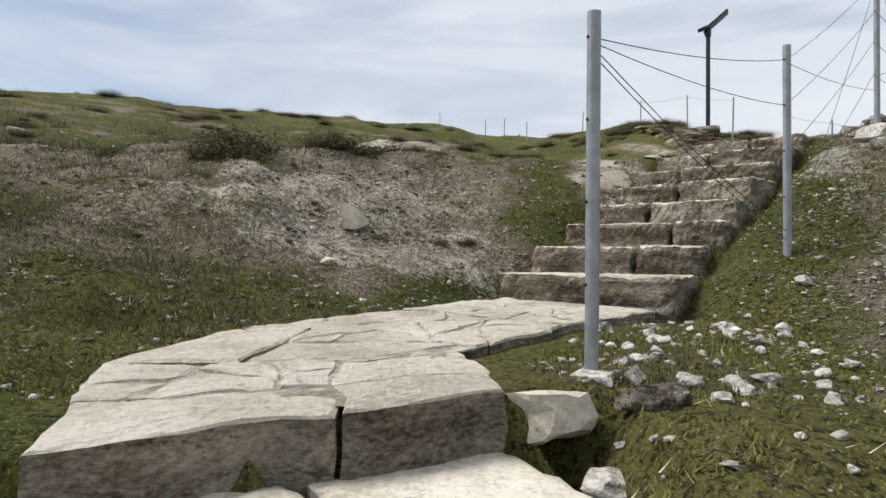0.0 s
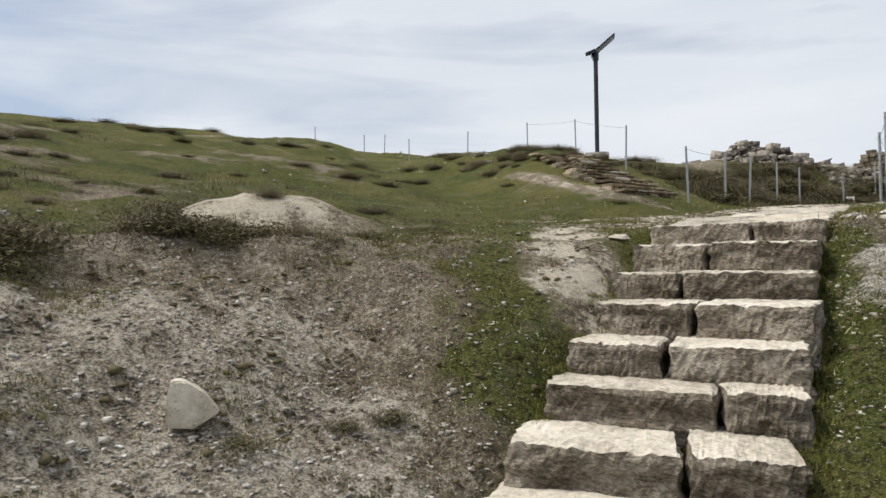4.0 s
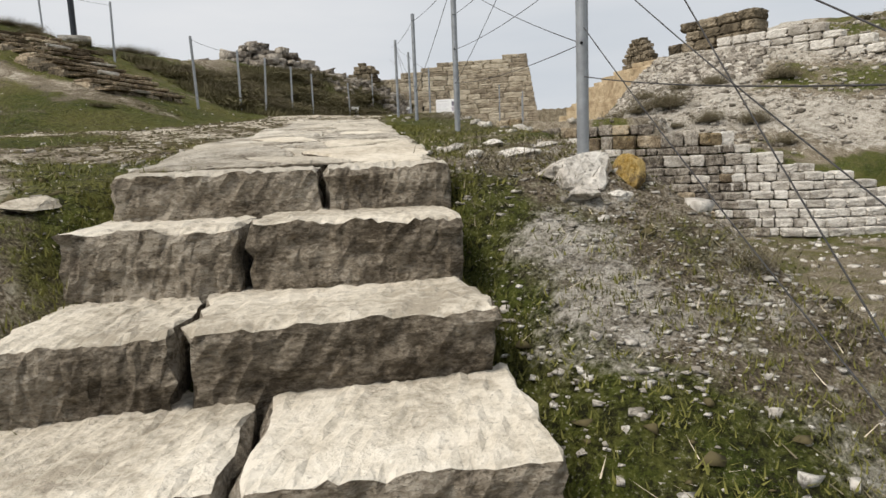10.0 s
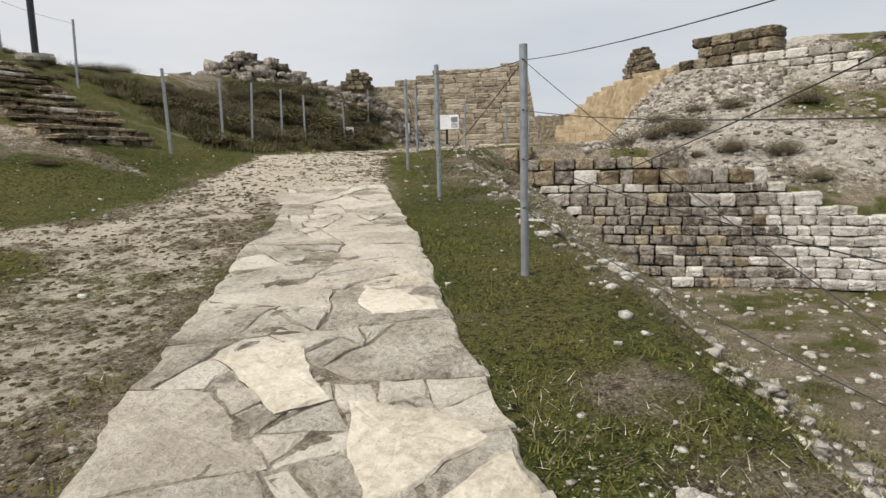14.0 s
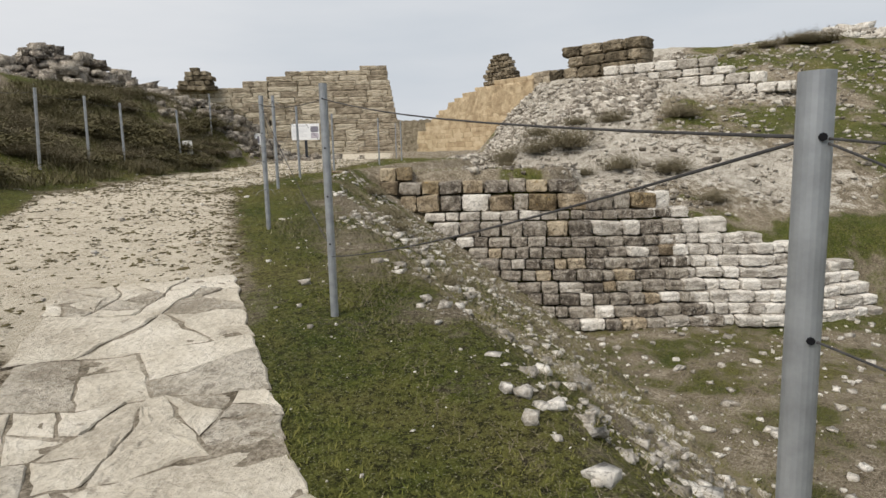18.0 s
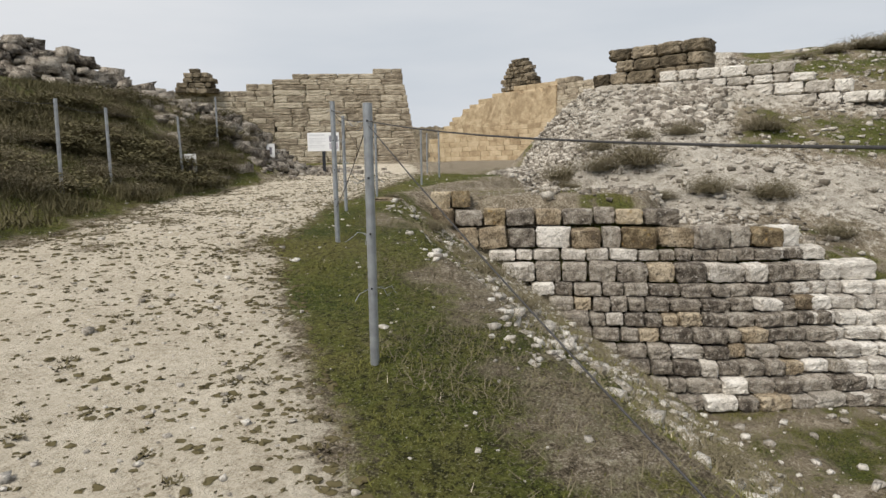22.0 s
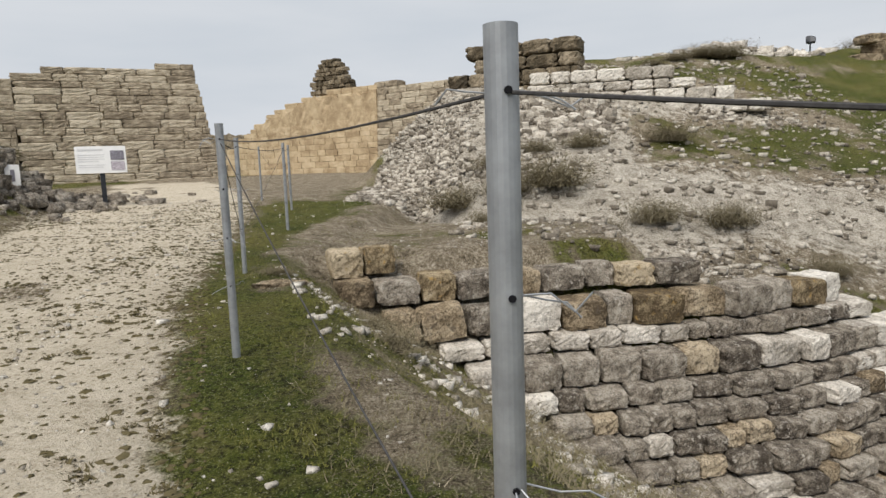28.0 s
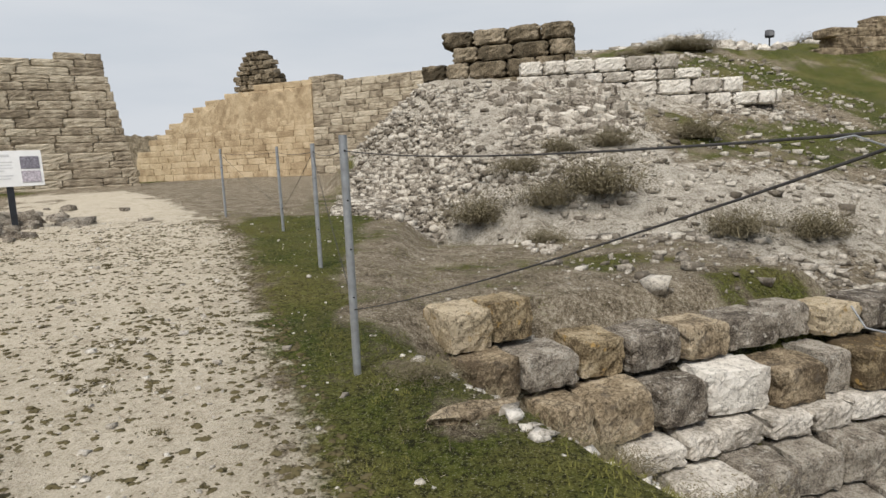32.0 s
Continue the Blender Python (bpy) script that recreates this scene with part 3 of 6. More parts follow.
    trail = np.maximum(trail, 0.72 * np.exp(-(((x + 0.95) / 1.35) ** 2 + ((y - 10.0) / 0.85) ** 2) ** 1.5))
    grass = np.clip(0.72 - 0.6 * scree - trail - white, 0, 1) + 0.42 * field(x, y, 2.2, 21) + 0.4 * field(x, y, 0.6, 22)
    grass = grass + 0.5 * np.exp(-((x - 1.5) / 0.9) ** 2 - ((y - 3.5) / 0.8) ** 2) + 0.4 * np.exp(-(to_line(x, y, [(-2.2, 2.2), (-1.3, 2.6), (-0.6, 4.0), (0.2, 5.2)]) / 0.35) ** 2)
    grass = grass - (0.3 + 0.4 * field(x, y, 0.9, 35)) * ease(2.6, 3.4, w) * ease(31, 27, x) * ease(11, 13, y) * ease(19.5, 18, y)
    grass = grass - 0.7 * ease(29.5, 33, x) * ease(20.5, 22.5, y) * ease(38, 33, y)
    grass = grass + (0.45 + 0.6 * field(x, y, 0.45, 32)) * np.exp(-((x - 3.5) / 0.9) ** 4 - ((y - 5.6) / 1.6) ** 4)
    grass = grass + (0.3 * ease(-2.2, -1.4, d) * ease(-0.3, -0.9, d) - (0.28 + 0.3 * field(x, y, 0.8, 36)) * ease(-1.0, -0.3, d) * ease(1.2, 0.3, d) * ease(9.0, 12.0, x)) * ease(5.0, 8.0, x)
    grass = grass - 0.17 * ease(0.3, 1.2, d) * ease(3.5, -0.5, w) + 0.16 * ease(7.5, 9.5, -0.485 * x + 0.875 * y) * ease(11, 8, x) * ease(-2, 2, x) - 0.04 * ease(11, 14, -0.485 * x + 0.875 * y) - (0.3 + 0.3 * field(x, y, 1.4, 34)) * ease(0.3, -0.6, x - 0.4 * (y - 5)) * ease(3.6, 4.6, y + 0.4 * x) * ease(9.5, 7.5, y)
    return grass, scree, white, trail


for key, values in zip(("grass", "scree", "white", "trail"), masks(GX, GY)):
    ground_mesh.attributes.new(key, "FLOAT", "POINT").data.foreach_set("value", np.asarray(values, np.float32).ravel())
ground = tagged(new("ground", ground_mesh), "patchy green turf over pale stony earth, worn bare along the trail", "ground", kind="structure")


# ---- stones ----
def block(name, size, mat, seed, cells=(4, 3, 3), rough=0.02, chip=0.05, front=0.0, smooth=False, sides=None, freq=5.0):
    """A hewn block of the given size, base centre at the origin: chipped edges, a fairly even top and rougher sides; front: extra roughness of the sides."""
    sx, sy, sz = size
    nx, ny, nz = cells
    rng = np.random.default_rng(seed)
    verts, at = [], {}
    shift = Vector(rng.uniform(-50, 50, 3))

    def vert(i, j, k):
        if (i, j, k) not in at:
            at[i, j, k] = len(verts)
            on = (i in (0, nx), j in (0, ny), k in (0, nz))
            p = np.array([(i / nx - 0.5) * sx, (j / ny - 0.5) * sy, k / nz * sz])
            if sum(on) > 1:
                c = np.array([0, 0, sz / 2])
                p = p + np.sign(c - p) * chip * (sum(on) - 1) * (max(0.1, 0.6 + 1.1 * noise.noise(Vector(p) * 2.2 * freq + shift)) if nx > 10 else rng.uniform(0.2, 1.0)) * np.array(on)
            q = Vector(p)
            away = np.array([np.sign(p[0]) * on[0], np.sign(p[1]) * on[1], 0.0])
            bed = Vector((q.x * 0.55, q.y * 0.55, q.z * 1.9)) if nx > 10 else q
            lump = noise.noise(bed * freq + shift) + 0.7 * noise.noise(bed * freq * 2.7 + shift) + 0.4 * noise.noise(q * freq * 6 + shift)
            p = p + away * front * (lump * 1.7 + rng.normal(0, 0.06))
            if on[2] and k:
                p[2] += 0.25 * front * noise.noise(q * freq * 0.8 - shift)
            p = p + rng.normal(0, rough, 3) * (np.array([0.6, 0.6, 1.0]) if on[2] else np.array([1.0, 1.0, 0.5]))
            verts.append(p)
        return at[i, j, k]

    faces = []
    for i in range(nx):
        for j in range(ny):
            faces += [(vert(i, j, 0), vert(i, j + 1, 0), vert(i + 1, j + 1, 0), vert(i + 1, j, 0)),
                      (vert(i, j, nz), vert(i + 1, j, nz), vert(i + 1, j + 1, nz), vert(i, j + 1, nz))]
    for i in range(nx):
        for k in range(nz):
            faces += [(vert(i, 0, k), vert(i + 1, 0, k), vert(i + 1, 0, k + 1), vert(i, 0, k + 1)),
                      (vert(i, ny, k), vert(i, ny, k + 1), vert(i + 1, ny, k + 1), vert(i + 1, ny, k))]
    for j in range(ny):
        for k in range(nz):
            faces += [(vert(0, j, k), vert(0, j, k + 1), vert(0, j + 1, k + 1), vert(0, j + 1, k)),
                      (vert(nx, j, k), vert(nx, j + 1, k), vert(nx, j + 1, k + 1), vert(nx, j, k + 1))]
    me = mesh_from(name, verts, faces, mat, smooth)
    # The sides take the darker stone that carries some painted shade.
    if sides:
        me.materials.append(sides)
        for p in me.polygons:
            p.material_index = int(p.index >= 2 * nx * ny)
    return me


UNIT = {}


def unit_stones(mat, count=9, rough=0.02, chip=0.07):
    """Meshes of unit stones in one material, shared by all the pieces of a wall."""
    key = (mat.name, count, rough, chip)
    if key not in UNIT:
        UNIT[key] = [block("stone", (1, 1, 1), mat, 31 * i + 5, (8, 4, 6), 0.5 * rough, chip, 0.014, False, None, 2.6) for i in range(count)]
    return UNIT[key]


def place_stone(parent, meshes, rng, x, y, z, turn, length, depth, height, name="stone", tilt=1.5):
    ob = new(name, meshes[rng.integers(len(meshes))])
    ob.parent = parent
    ob.matrix_basis = pose(x, y, z, rng.normal(0, tilt), rng.normal(0, tilt), turn) @ Matrix.Diagonal((length, depth, height, 1))
    return ob


def along(line, u):
    """The place and heading at u metres along a polyline."""
    for (ax, ay), (bx, by) in zip(line, line[1:]):
        n = math.hypot(bx - ax, by - ay)
        if u <= n or (bx, by) == tuple(line[-1]):
            return ax + (bx - ax) * u / n, ay + (by - ay) * u / n, math.atan2(by - ay, bx - ax)
        u -= n


def along_many(line, u):
    """The places and headings at many distances along a polyline."""
    p = np.array(line, float)
    seg = np.hypot(*np.diff(p, axis=0).T)
    far = np.concatenate([[0], np.cumsum(seg)])
    k = np.clip(np.searchsorted(far, u, side="right") - 1, 0, len(seg) - 1)
    w = ((u - far[k]) / seg[k])[:, None]
    q = p[k] * (1 - w) + p[k + 1] * w
    step = p[k + 1] - p[k]
    return q[:, 0], q[:, 1], np.arctan2(step[:, 1], step[:, 0])


def length_of(line):
    return sum(math.hypot(b[0] - a[0], b[1] - a[1]) for a, b in zip(line, line[1:]))


def inset(line, d):
    """A polyline moved d metres to its left."""
    out = []
    for i, p in enumerate(line):
        a, b = line[max(0, i - 1)], line[min(len(line) - 1, i + 1)]
        h = math.atan2(b[1] - a[1], b[0] - a[0])
        out.append((p[0] - d * math.sin(h), p[1] + d * math.cos(h)))
    return out


# ---- the stair ----
# riser ends: left x, left y, right x, right y, height of the tread
RISERS = [(0.46, 5.27, 1.58, 4.46, 1.435), (0.77, 5.62, 1.97, 4.96, 1.655), (1.12, 6.0, 2.26, 5.26, 1.865), (1.385, 6.295, 2.48, 5.5, 2.065), (1.76, 6.705, 2.71, 5.74, 2.285),
          (2.05, 7.0, 3.07, 6.14, 2.48), (2.43, 7.45, 3.38, 6.5, 2.705), (2.75, 7.72, 3.76, 6.82, 2.89)]
stair = tagged(new("stone_stair"), "pale weathered limestone stair of two-block steps in the turf", "stair")
SEAMS = [1.0, 0.63, 0.69, 0.43, 0.49, 0.35, 0.44, 0.6]
for i, (lx, ly, rx, ry, top) in enumerate(RISERS):
    turn = math.degrees(math.atan2(ry - ly, rx - lx))
    wide = math.hypot(rx - lx, ry - ly)
    deep = 0.62
    seam = SEAMS[i]
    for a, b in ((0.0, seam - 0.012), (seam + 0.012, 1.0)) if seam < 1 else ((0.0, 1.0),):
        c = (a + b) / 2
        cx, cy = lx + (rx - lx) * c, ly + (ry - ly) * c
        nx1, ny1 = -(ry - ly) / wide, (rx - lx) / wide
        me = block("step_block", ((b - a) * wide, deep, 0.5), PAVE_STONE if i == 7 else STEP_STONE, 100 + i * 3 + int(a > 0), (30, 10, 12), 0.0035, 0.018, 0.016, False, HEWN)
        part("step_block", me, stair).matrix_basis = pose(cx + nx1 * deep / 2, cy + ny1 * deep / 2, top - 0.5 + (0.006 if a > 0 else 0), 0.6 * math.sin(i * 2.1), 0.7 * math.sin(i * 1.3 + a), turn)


# ---- paving ----
def clip_cell(poly, px, py, qx, qy):
    """The part of a polygon that is nearer to p than to q."""
    mx, my, dx, dy = (px + qx) / 2, (py + qy) / 2, qx - px, qy - py
    out = []
    for (ax, ay), (bx, by) in zip(poly, poly[1:] + poly[:1]):
        sa, sb = (ax - mx) * dx + (ay - my) * dy, (bx - mx) * dx + (by - my) * dy
        if sa <= 0:
            out.append((ax, ay))
        if (sa < 0) != (sb < 0):
            k = sa / (sa - sb)
            out.append((ax + (bx - ax) * k, ay + (by - ay) * k))
    return out


def slab(name, poly, to_world, thick, rng, mat, gap=0.003):
    """A paving slab with a wavering outline, worn rim and uneven top; poly in plan, to_world gives x, y, z."""
    c = np.mean(poly, 0)
    ring = []
    phase = rng.uniform(0, 50)
    for (ax, ay), (bx, by) in zip(poly, poly[1:] + poly[:1]):
        n = max(1, int(math.hypot(bx - ax, by - ay) / 0.07))
        for i in range(n):
            p = np.array([ax + (bx - ax) * i / n, ay + (by - ay) * i / n])
            p = p + 0.055 * np.array([noise.noise(Vector((p[0] * 3.1, p[1] * 3.1, 7.0))), noise.noise(Vector((p[0] * 3.1, p[1] * 3.1, 27.0)))]) + 0.018 * np.array([noise.noise(Vector((p[0] * 11, p[1] * 11, 3.0))), noise.noise(Vector((p[0] * 11, p[1] * 11, 13.0)))])
            r = np.linalg.norm(p - c) + 1e-6
            wave = 0.025 * noise.noise(Vector((p[0] * 4, p[1] * 4, phase))) + 0.015 * noise.noise(Vector((p[0] * 14, p[1] * 14, phase)))
            p = p + (c - p) / r * (gap + max(0.0, wave) + abs(rng.normal(0, 0.003)))
            ring.append(p)
    n = len(ring)
    verts, lift = [], rng.normal(0, 0.003)
    tx, ty = rng.normal(0, 0.005, 2)
    levels = ((1.0, thick), (1.0, 0.7 * thick), (1.0, 0.4 * thick), (1.0, 0.012), (0.96, 0.003), (0.78, 0.0), (0.45, 0.0))
    for level, (shrink, drop) in enumerate(levels):
        for p in ring:
            q = c + (p - c) * shrink
            if level < 3 and thick > 0.25:
                out = (p - c) / (np.linalg.norm(p - c) + 1e-6)
                q = q + out * 0.03 * noise.noise(Vector((p[0] * 9, p[1] * 9, drop * 12 + phase)))
            x, y, z = to_world(*q)
            rise = 0.012 * noise.noise(Vector((x * 4, y * 4, phase))) if level > 3 else 0.0
            verts.append((x, y, z + rise + lift + tx * (q[0] - c[0]) + ty * (q[1] - c[1]) - drop + (rng.normal(0, 0.0025) if level > 2 else 0)))
    x, y, z = to_world(*c)
    verts.append((x, y, z + lift))
    faces = []
    for level in range(6):
        o = level * n
        faces += [(o + i, o + (i + 1) % n, o + n + (i + 1) % n, o + n + i) for i in range(n)]
    faces += [(6 * n + i, 6 * n + (i + 1) % n, 7 * n) for i in range(n)]
    me = mesh_from(name, verts, faces, mat)
    # Slab edges below the rim get the darkened side stone, shade included.
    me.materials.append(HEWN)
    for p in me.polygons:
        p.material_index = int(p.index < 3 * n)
    return me


def shatter(rng, poly, smallest, largest):
    """A polygon broken by skew cuts into pieces of mixed size."""
    p = np.array(poly)
    area = 0.5 * abs(np.dot(p[:, 0], np.roll(p[:, 1], -1)) - np.dot(p[:, 1], np.roll(p[:, 0], -1)))
    if area < smallest * 1.6 or (area < largest and rng.random() < 0.45):
        return [poly]
    c = p.mean(0)
    axis = np.linalg.svd(p - c)[2][0]
    c = c + axis * rng.normal(0, 0.16) * math.sqrt(area)
    t = math.atan2(axis[1], axis[0]) + rng.normal(0, 0.3)
    d = 0.01 * np.array([math.cos(t), math.sin(t)])
    out = []
    for s in (1, -1):
        piece = clip_cell(list(poly), *(c - s * d), *(c + s * d))
        if len(piece) >= 3:
            out += shatter(rng, piece, smallest, largest)
    return out if len(out) > 1 else [poly]


def pave(parent, outlines, to_world, seed, thick=0.14, smallest=0.03, largest=0.42, pitted=0.4):
    rng = np.random.default_rng(seed)
    for outline in outlines:
        for poly in shatter(rng, outline, smallest, largest):
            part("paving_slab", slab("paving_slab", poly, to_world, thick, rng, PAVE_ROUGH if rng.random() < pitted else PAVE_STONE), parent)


AISLE = [(3.24, 7.32), (3.88, 7.98), (4.7, 8.86), (5.36, 9.5), (6.72, 10.8), (7.64, 11.8), (9.5, 13.7)]
AISLE_LEN = length_of(AISLE) - 0.4


def aisle_world(u, v):
    x, y, h = along(AISLE, max(0.0, u))
    if u < 0:
        x, y = x + u * math.cos(h), y + u * math.sin(h)
    x, y = x - v * math.sin(h), y + v * math.cos(h)
    z = max(ground_at(x, y) + 0.022, 2.885 + 0.06 * u if u < 1.2 else 0.0)
    return x, y, z


pavement = tagged(new("pavement"), "pale limestone crazy paving with earth-filled joints", "pavement", kind="structure")
rng = np.random.default_rng(4)
rows_ = [0.5, 0.95, 1.5, 2.1, 2.75, 3.5, 4.2, 4.8, 5.6, 6.3, 7.0, 7.7, AISLE_LEN]
pave(pavement, [[(a + (0.0 if a < 0.1 else s0), -0.74), (c + s1, -0.72), (c - s1, 0.72 if c < 5.5 else 0.55), (a - (0.0 if a < 0.1 else s0), 0.72 if a < 5.5 else 0.6)]
                for a, c, s0, s1 in zip(rows_, rows_[1:], [0.08 * (-1) ** k for k in range(12)], [0.08 * (-1) ** (k + 1) for k in range(12)])], aisle_world, 6, 0.14, 0.035, 0.5)

rng = np.random.default_rng(14)
for outline in ([(3.97, 8.05), (4.76, 7.89), (4.3, 7.41), (3.97, 7.13), (3.82, 7.36), (3.88, 7.75)], [(4.66, 8.61), (4.82, 8.31), (4.77, 7.96), (4.21, 8.09), (4.39, 8.3)],
                [(4.65, 9.4), (5.0, 9.26), (4.62, 8.66), (4.4, 8.7)], [(5.9, 9.72), (6.4, 9.62), (5.77, 8.98), (5.46, 9.22)]):
    part("paving_slab", slab("paving_slab", outline[::-1], lambda x, y: (x, y, ground_at(x, y) + 0.031), 0.12, rng, CREAM), pavement, "smooth cream limestone slab")

EARTH = stone("joint_earth", (0.1, 0.082, 0.058), (0.27, 0.23, 0.175), (0.48, 0.43, 0.35), None, 0, 2.0, 0.03, crust=0.3)


def bedding(parent, us, vs, to_world, seed, mat=None):
    """The earth that fills the joints between slabs, a sheet a little under their tops."""
    verts = []
    for u in us:
        for v in vs(u):
            x, y, z = to_world(u, v)
            verts.append((x, y, z - 0.011 + 0.011 * float(field(x, y, 0.22, seed))))
    n = len(vs(us[0]))
    faces = [(i * n + k, (i + 1) * n + k, (i + 1) * n + k + 1, i * n + k + 1) for i in range(len(us) - 1) for k in range(n - 1)]
    part("joint_earth", mesh_from("joint_earth", verts, faces, mat or EARTH, True), parent, "earth and grit in the joints")


bedding(pavement, np.linspace(0.5, AISLE_LEN - 0.05, 170), lambda u: np.linspace(-0.7, 0.68 if u < 5 else 0.53, 30), aisle_world, 34)
landing = tagged(new("landing"), "broad worn limestone landing at the foot of the stair", "pavement", kind="structure")
rng = np.random.default_rng(9)
land_top = lambda x, y: (x, y, 1.11 + 0.045 * (y - 2.2))
pave(landing, [[(-0.94, 1.68), (-0.23, 2.02), (-0.32, 2.32), (-1.08, 2.06)], [(-0.23, 2.02), (0.24, 2.25), (0.2, 2.52), (-0.32, 2.32)]], land_top, 12, 0.32, 0.2, 0.6, 0.0)
pave(landing, [[(-1.08, 2.06), (-0.32, 2.32), (-0.37, 2.69), (-1.26, 2.62)], [(-0.32, 2.32), (0.2, 2.52), (0.1, 2.95), (-0.37, 2.69)], [(-1.26, 2.62), (-0.37, 2.69), (0.1, 2.95), (0.74, 3.75), (-0.25, 4.45), (-1.1, 3.4)], [(0.74, 3.75), (1.45, 4.5), (0.55, 5.3), (-0.25, 4.45)]], land_top, 15, 0.2, 0.04, 0.4, 0.1)
bedding(landing, np.linspace(2.08, 5.1, 60), lambda y: np.linspace(np.interp(y, [2.0, 2.7, 4.25, 5.1], [-1.0, -1.1, -0.25, 0.3]), np.interp(y, [2.3, 2.45, 3.0, 4.5, 5.1], [-0.2, 0.05, 0.05, 1.35, 0.75]), 36), lambda y, x: land_top(x, y), 35, PAVE_ROUGH)
low_land = tagged(new("lower_landing"), "lower limestone step slabs half sunk in turf", "pavement", kind="structure")
for i, (x, y, z, w, turn) in enumerate([(-0.22, 1.7, 0.91, 1.42, 27), (0.0, 1.18, 0.69, 1.5, 20), (0.0, 0.65, 0.45, 1.5, 12), (0.0, 0.1, 0.22, 1.6, 8)]):
    for k in (0, 1):
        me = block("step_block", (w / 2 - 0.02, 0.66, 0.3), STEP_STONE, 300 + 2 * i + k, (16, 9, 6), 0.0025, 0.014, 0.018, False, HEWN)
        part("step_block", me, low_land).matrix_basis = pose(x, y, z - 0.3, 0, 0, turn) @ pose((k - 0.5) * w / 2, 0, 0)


# ---- the battered wall ----
def battered(name, label, line, u0, u1, mats, seed, top_of):
    """Courses of stones, each set back from the one below; top_of(u) is the number of courses there."""
    wall = tagged(new(name), label, "wall", kind="structure")
    rng = np.random.default_rng(seed)
    z, whole = WALL_FOOT, length_of(line)
    for k, h in enumerate(COURSES):
        contour = inset(line, 0.05 + BATTER * (z - WALL_FOOT))
        share = length_of(contour) / whole
        u = u0 + rng.uniform(-0.3, 0)
        while u < u1:
            n = 0.52 if k == 12 else rng.uniform(1.2, 2.6) * min(h, 0.34)
            x, y, a = along(contour, (u + n / 2) * share)
            buried = ground_at(x + 0.15 * math.sin(a), y - 0.15 * math.cos(a)) > z + 0.8 * h
            if k < top_of(u + n / 2) and (k > 10 or not buried) and u > {11: 1.35, 12: 1.5}.get(k, -1):
                proud = rng.normal(0, 0.045)
                place_stone(wall, unit_stones(mats(u + n / 2, k, rng), 9, 0.018, 0.045), rng, x - (0.24 + proud) * math.sin(a), y + (0.24 + proud) * math.cos(a), z - 0.01, math.degrees(a) + rng.normal(0, 1.5), n * share - 0.03, 0.56, h * rng.uniform(0.84, 1.0), "stone", 2.2)
            u += n
        z += h
    return wall


def dark_mats(u, k, rng):
    r = rng.random()
    if k == 9:
        return (WHITE_STONE if r < 0.15 else RUBBLE) if u < 7 else GREY_STONE
    if k == 12:
        return GOLD_STONE
    if k >= 10:
        return GOLD_STONE if r < 0.16 else (OCHRE_STONE if r < 0.5 else (RUBBLE if u < 5 and r > 0.85 else GREY_STONE))
    if u < 4.5:
        return (WHITE_STONE if r < 0.06 else RUBBLE) if r < 0.26 else (OCHRE_STONE if r < 0.45 else GREY_STONE)
    return GREY_STONE if r < 0.8 else (OCHRE_STONE if r < 0.9 else RUBBLE)


WALL_BEND = 10.0
battered("wall_curved", "curved grey lichened dry-stone wall of stepped courses", WALL_BASE, 0.0, WALL_BEND, dark_mats, 2, lambda u: np.interp(u, [0, 3.1, 3.2, 7.5, 7.6, 10.5], [13, 13, 12, 12, 11, 11]))
battered("wall_white", "bright white limestone wall of coursed blocks, broken off", WALL_BASE, WALL_BEND, 14.7, lambda u, k, r: WHITE_STONE, 3, lambda u: np.interp(u - WALL_BEND, [0, 0.8, 1.8, 3.2, 4.6], [10.6, 9.6, 7.6, 6.2, 4.6]))


# ---- the tower and the gate walls ----
def ashlar(name, label, a, b, z0, tops, depth, mat, seed, course=0.33, batter=0.0, stone_len=(0.6, 1.3), chip=0.03):
    """A straight wall of coursed stones from a to b; tops: (fraction along, height) pairs; batter: lean inwards of each end per metre."""
    wall = tagged(new(name), label, "wall", kind="structure")
    rng = np.random.default_rng(seed)
    n = math.hypot(b[0] - a[0], b[1] - a[1])
    turn = math.atan2(b[1] - a[1], b[0] - a[0])
    xs, zs = zip(*tops)
    z = z0
    while z < max(zs):
        h = course * rng.uniform(0.8, 1.2)
        trim = batter * (z - z0)
        u = rng.uniform(-0.5, 0)
        while u < n - trim:
            m = min(rng.uniform(*stone_len), n - trim - u)
            mid = u + m / 2
            if m > 0.12 and z + 0.5 * h < np.interp(mid / n, xs, zs):
                back = depth / 2 + 0.06 * (z - z0)
                x = a[0] + mid * math.cos(turn) - back * math.sin(turn)
                y = a[1] + mid * math.sin(turn) + back * math.cos(turn)
                place_stone(wall, unit_stones(mat, 7, 0.4 * chip, chip), rng, x, y, z, math.degrees(turn), m - 0.01, depth, h - 0.005, "stone", 0.5)
            u += m
        z += h
    return wall


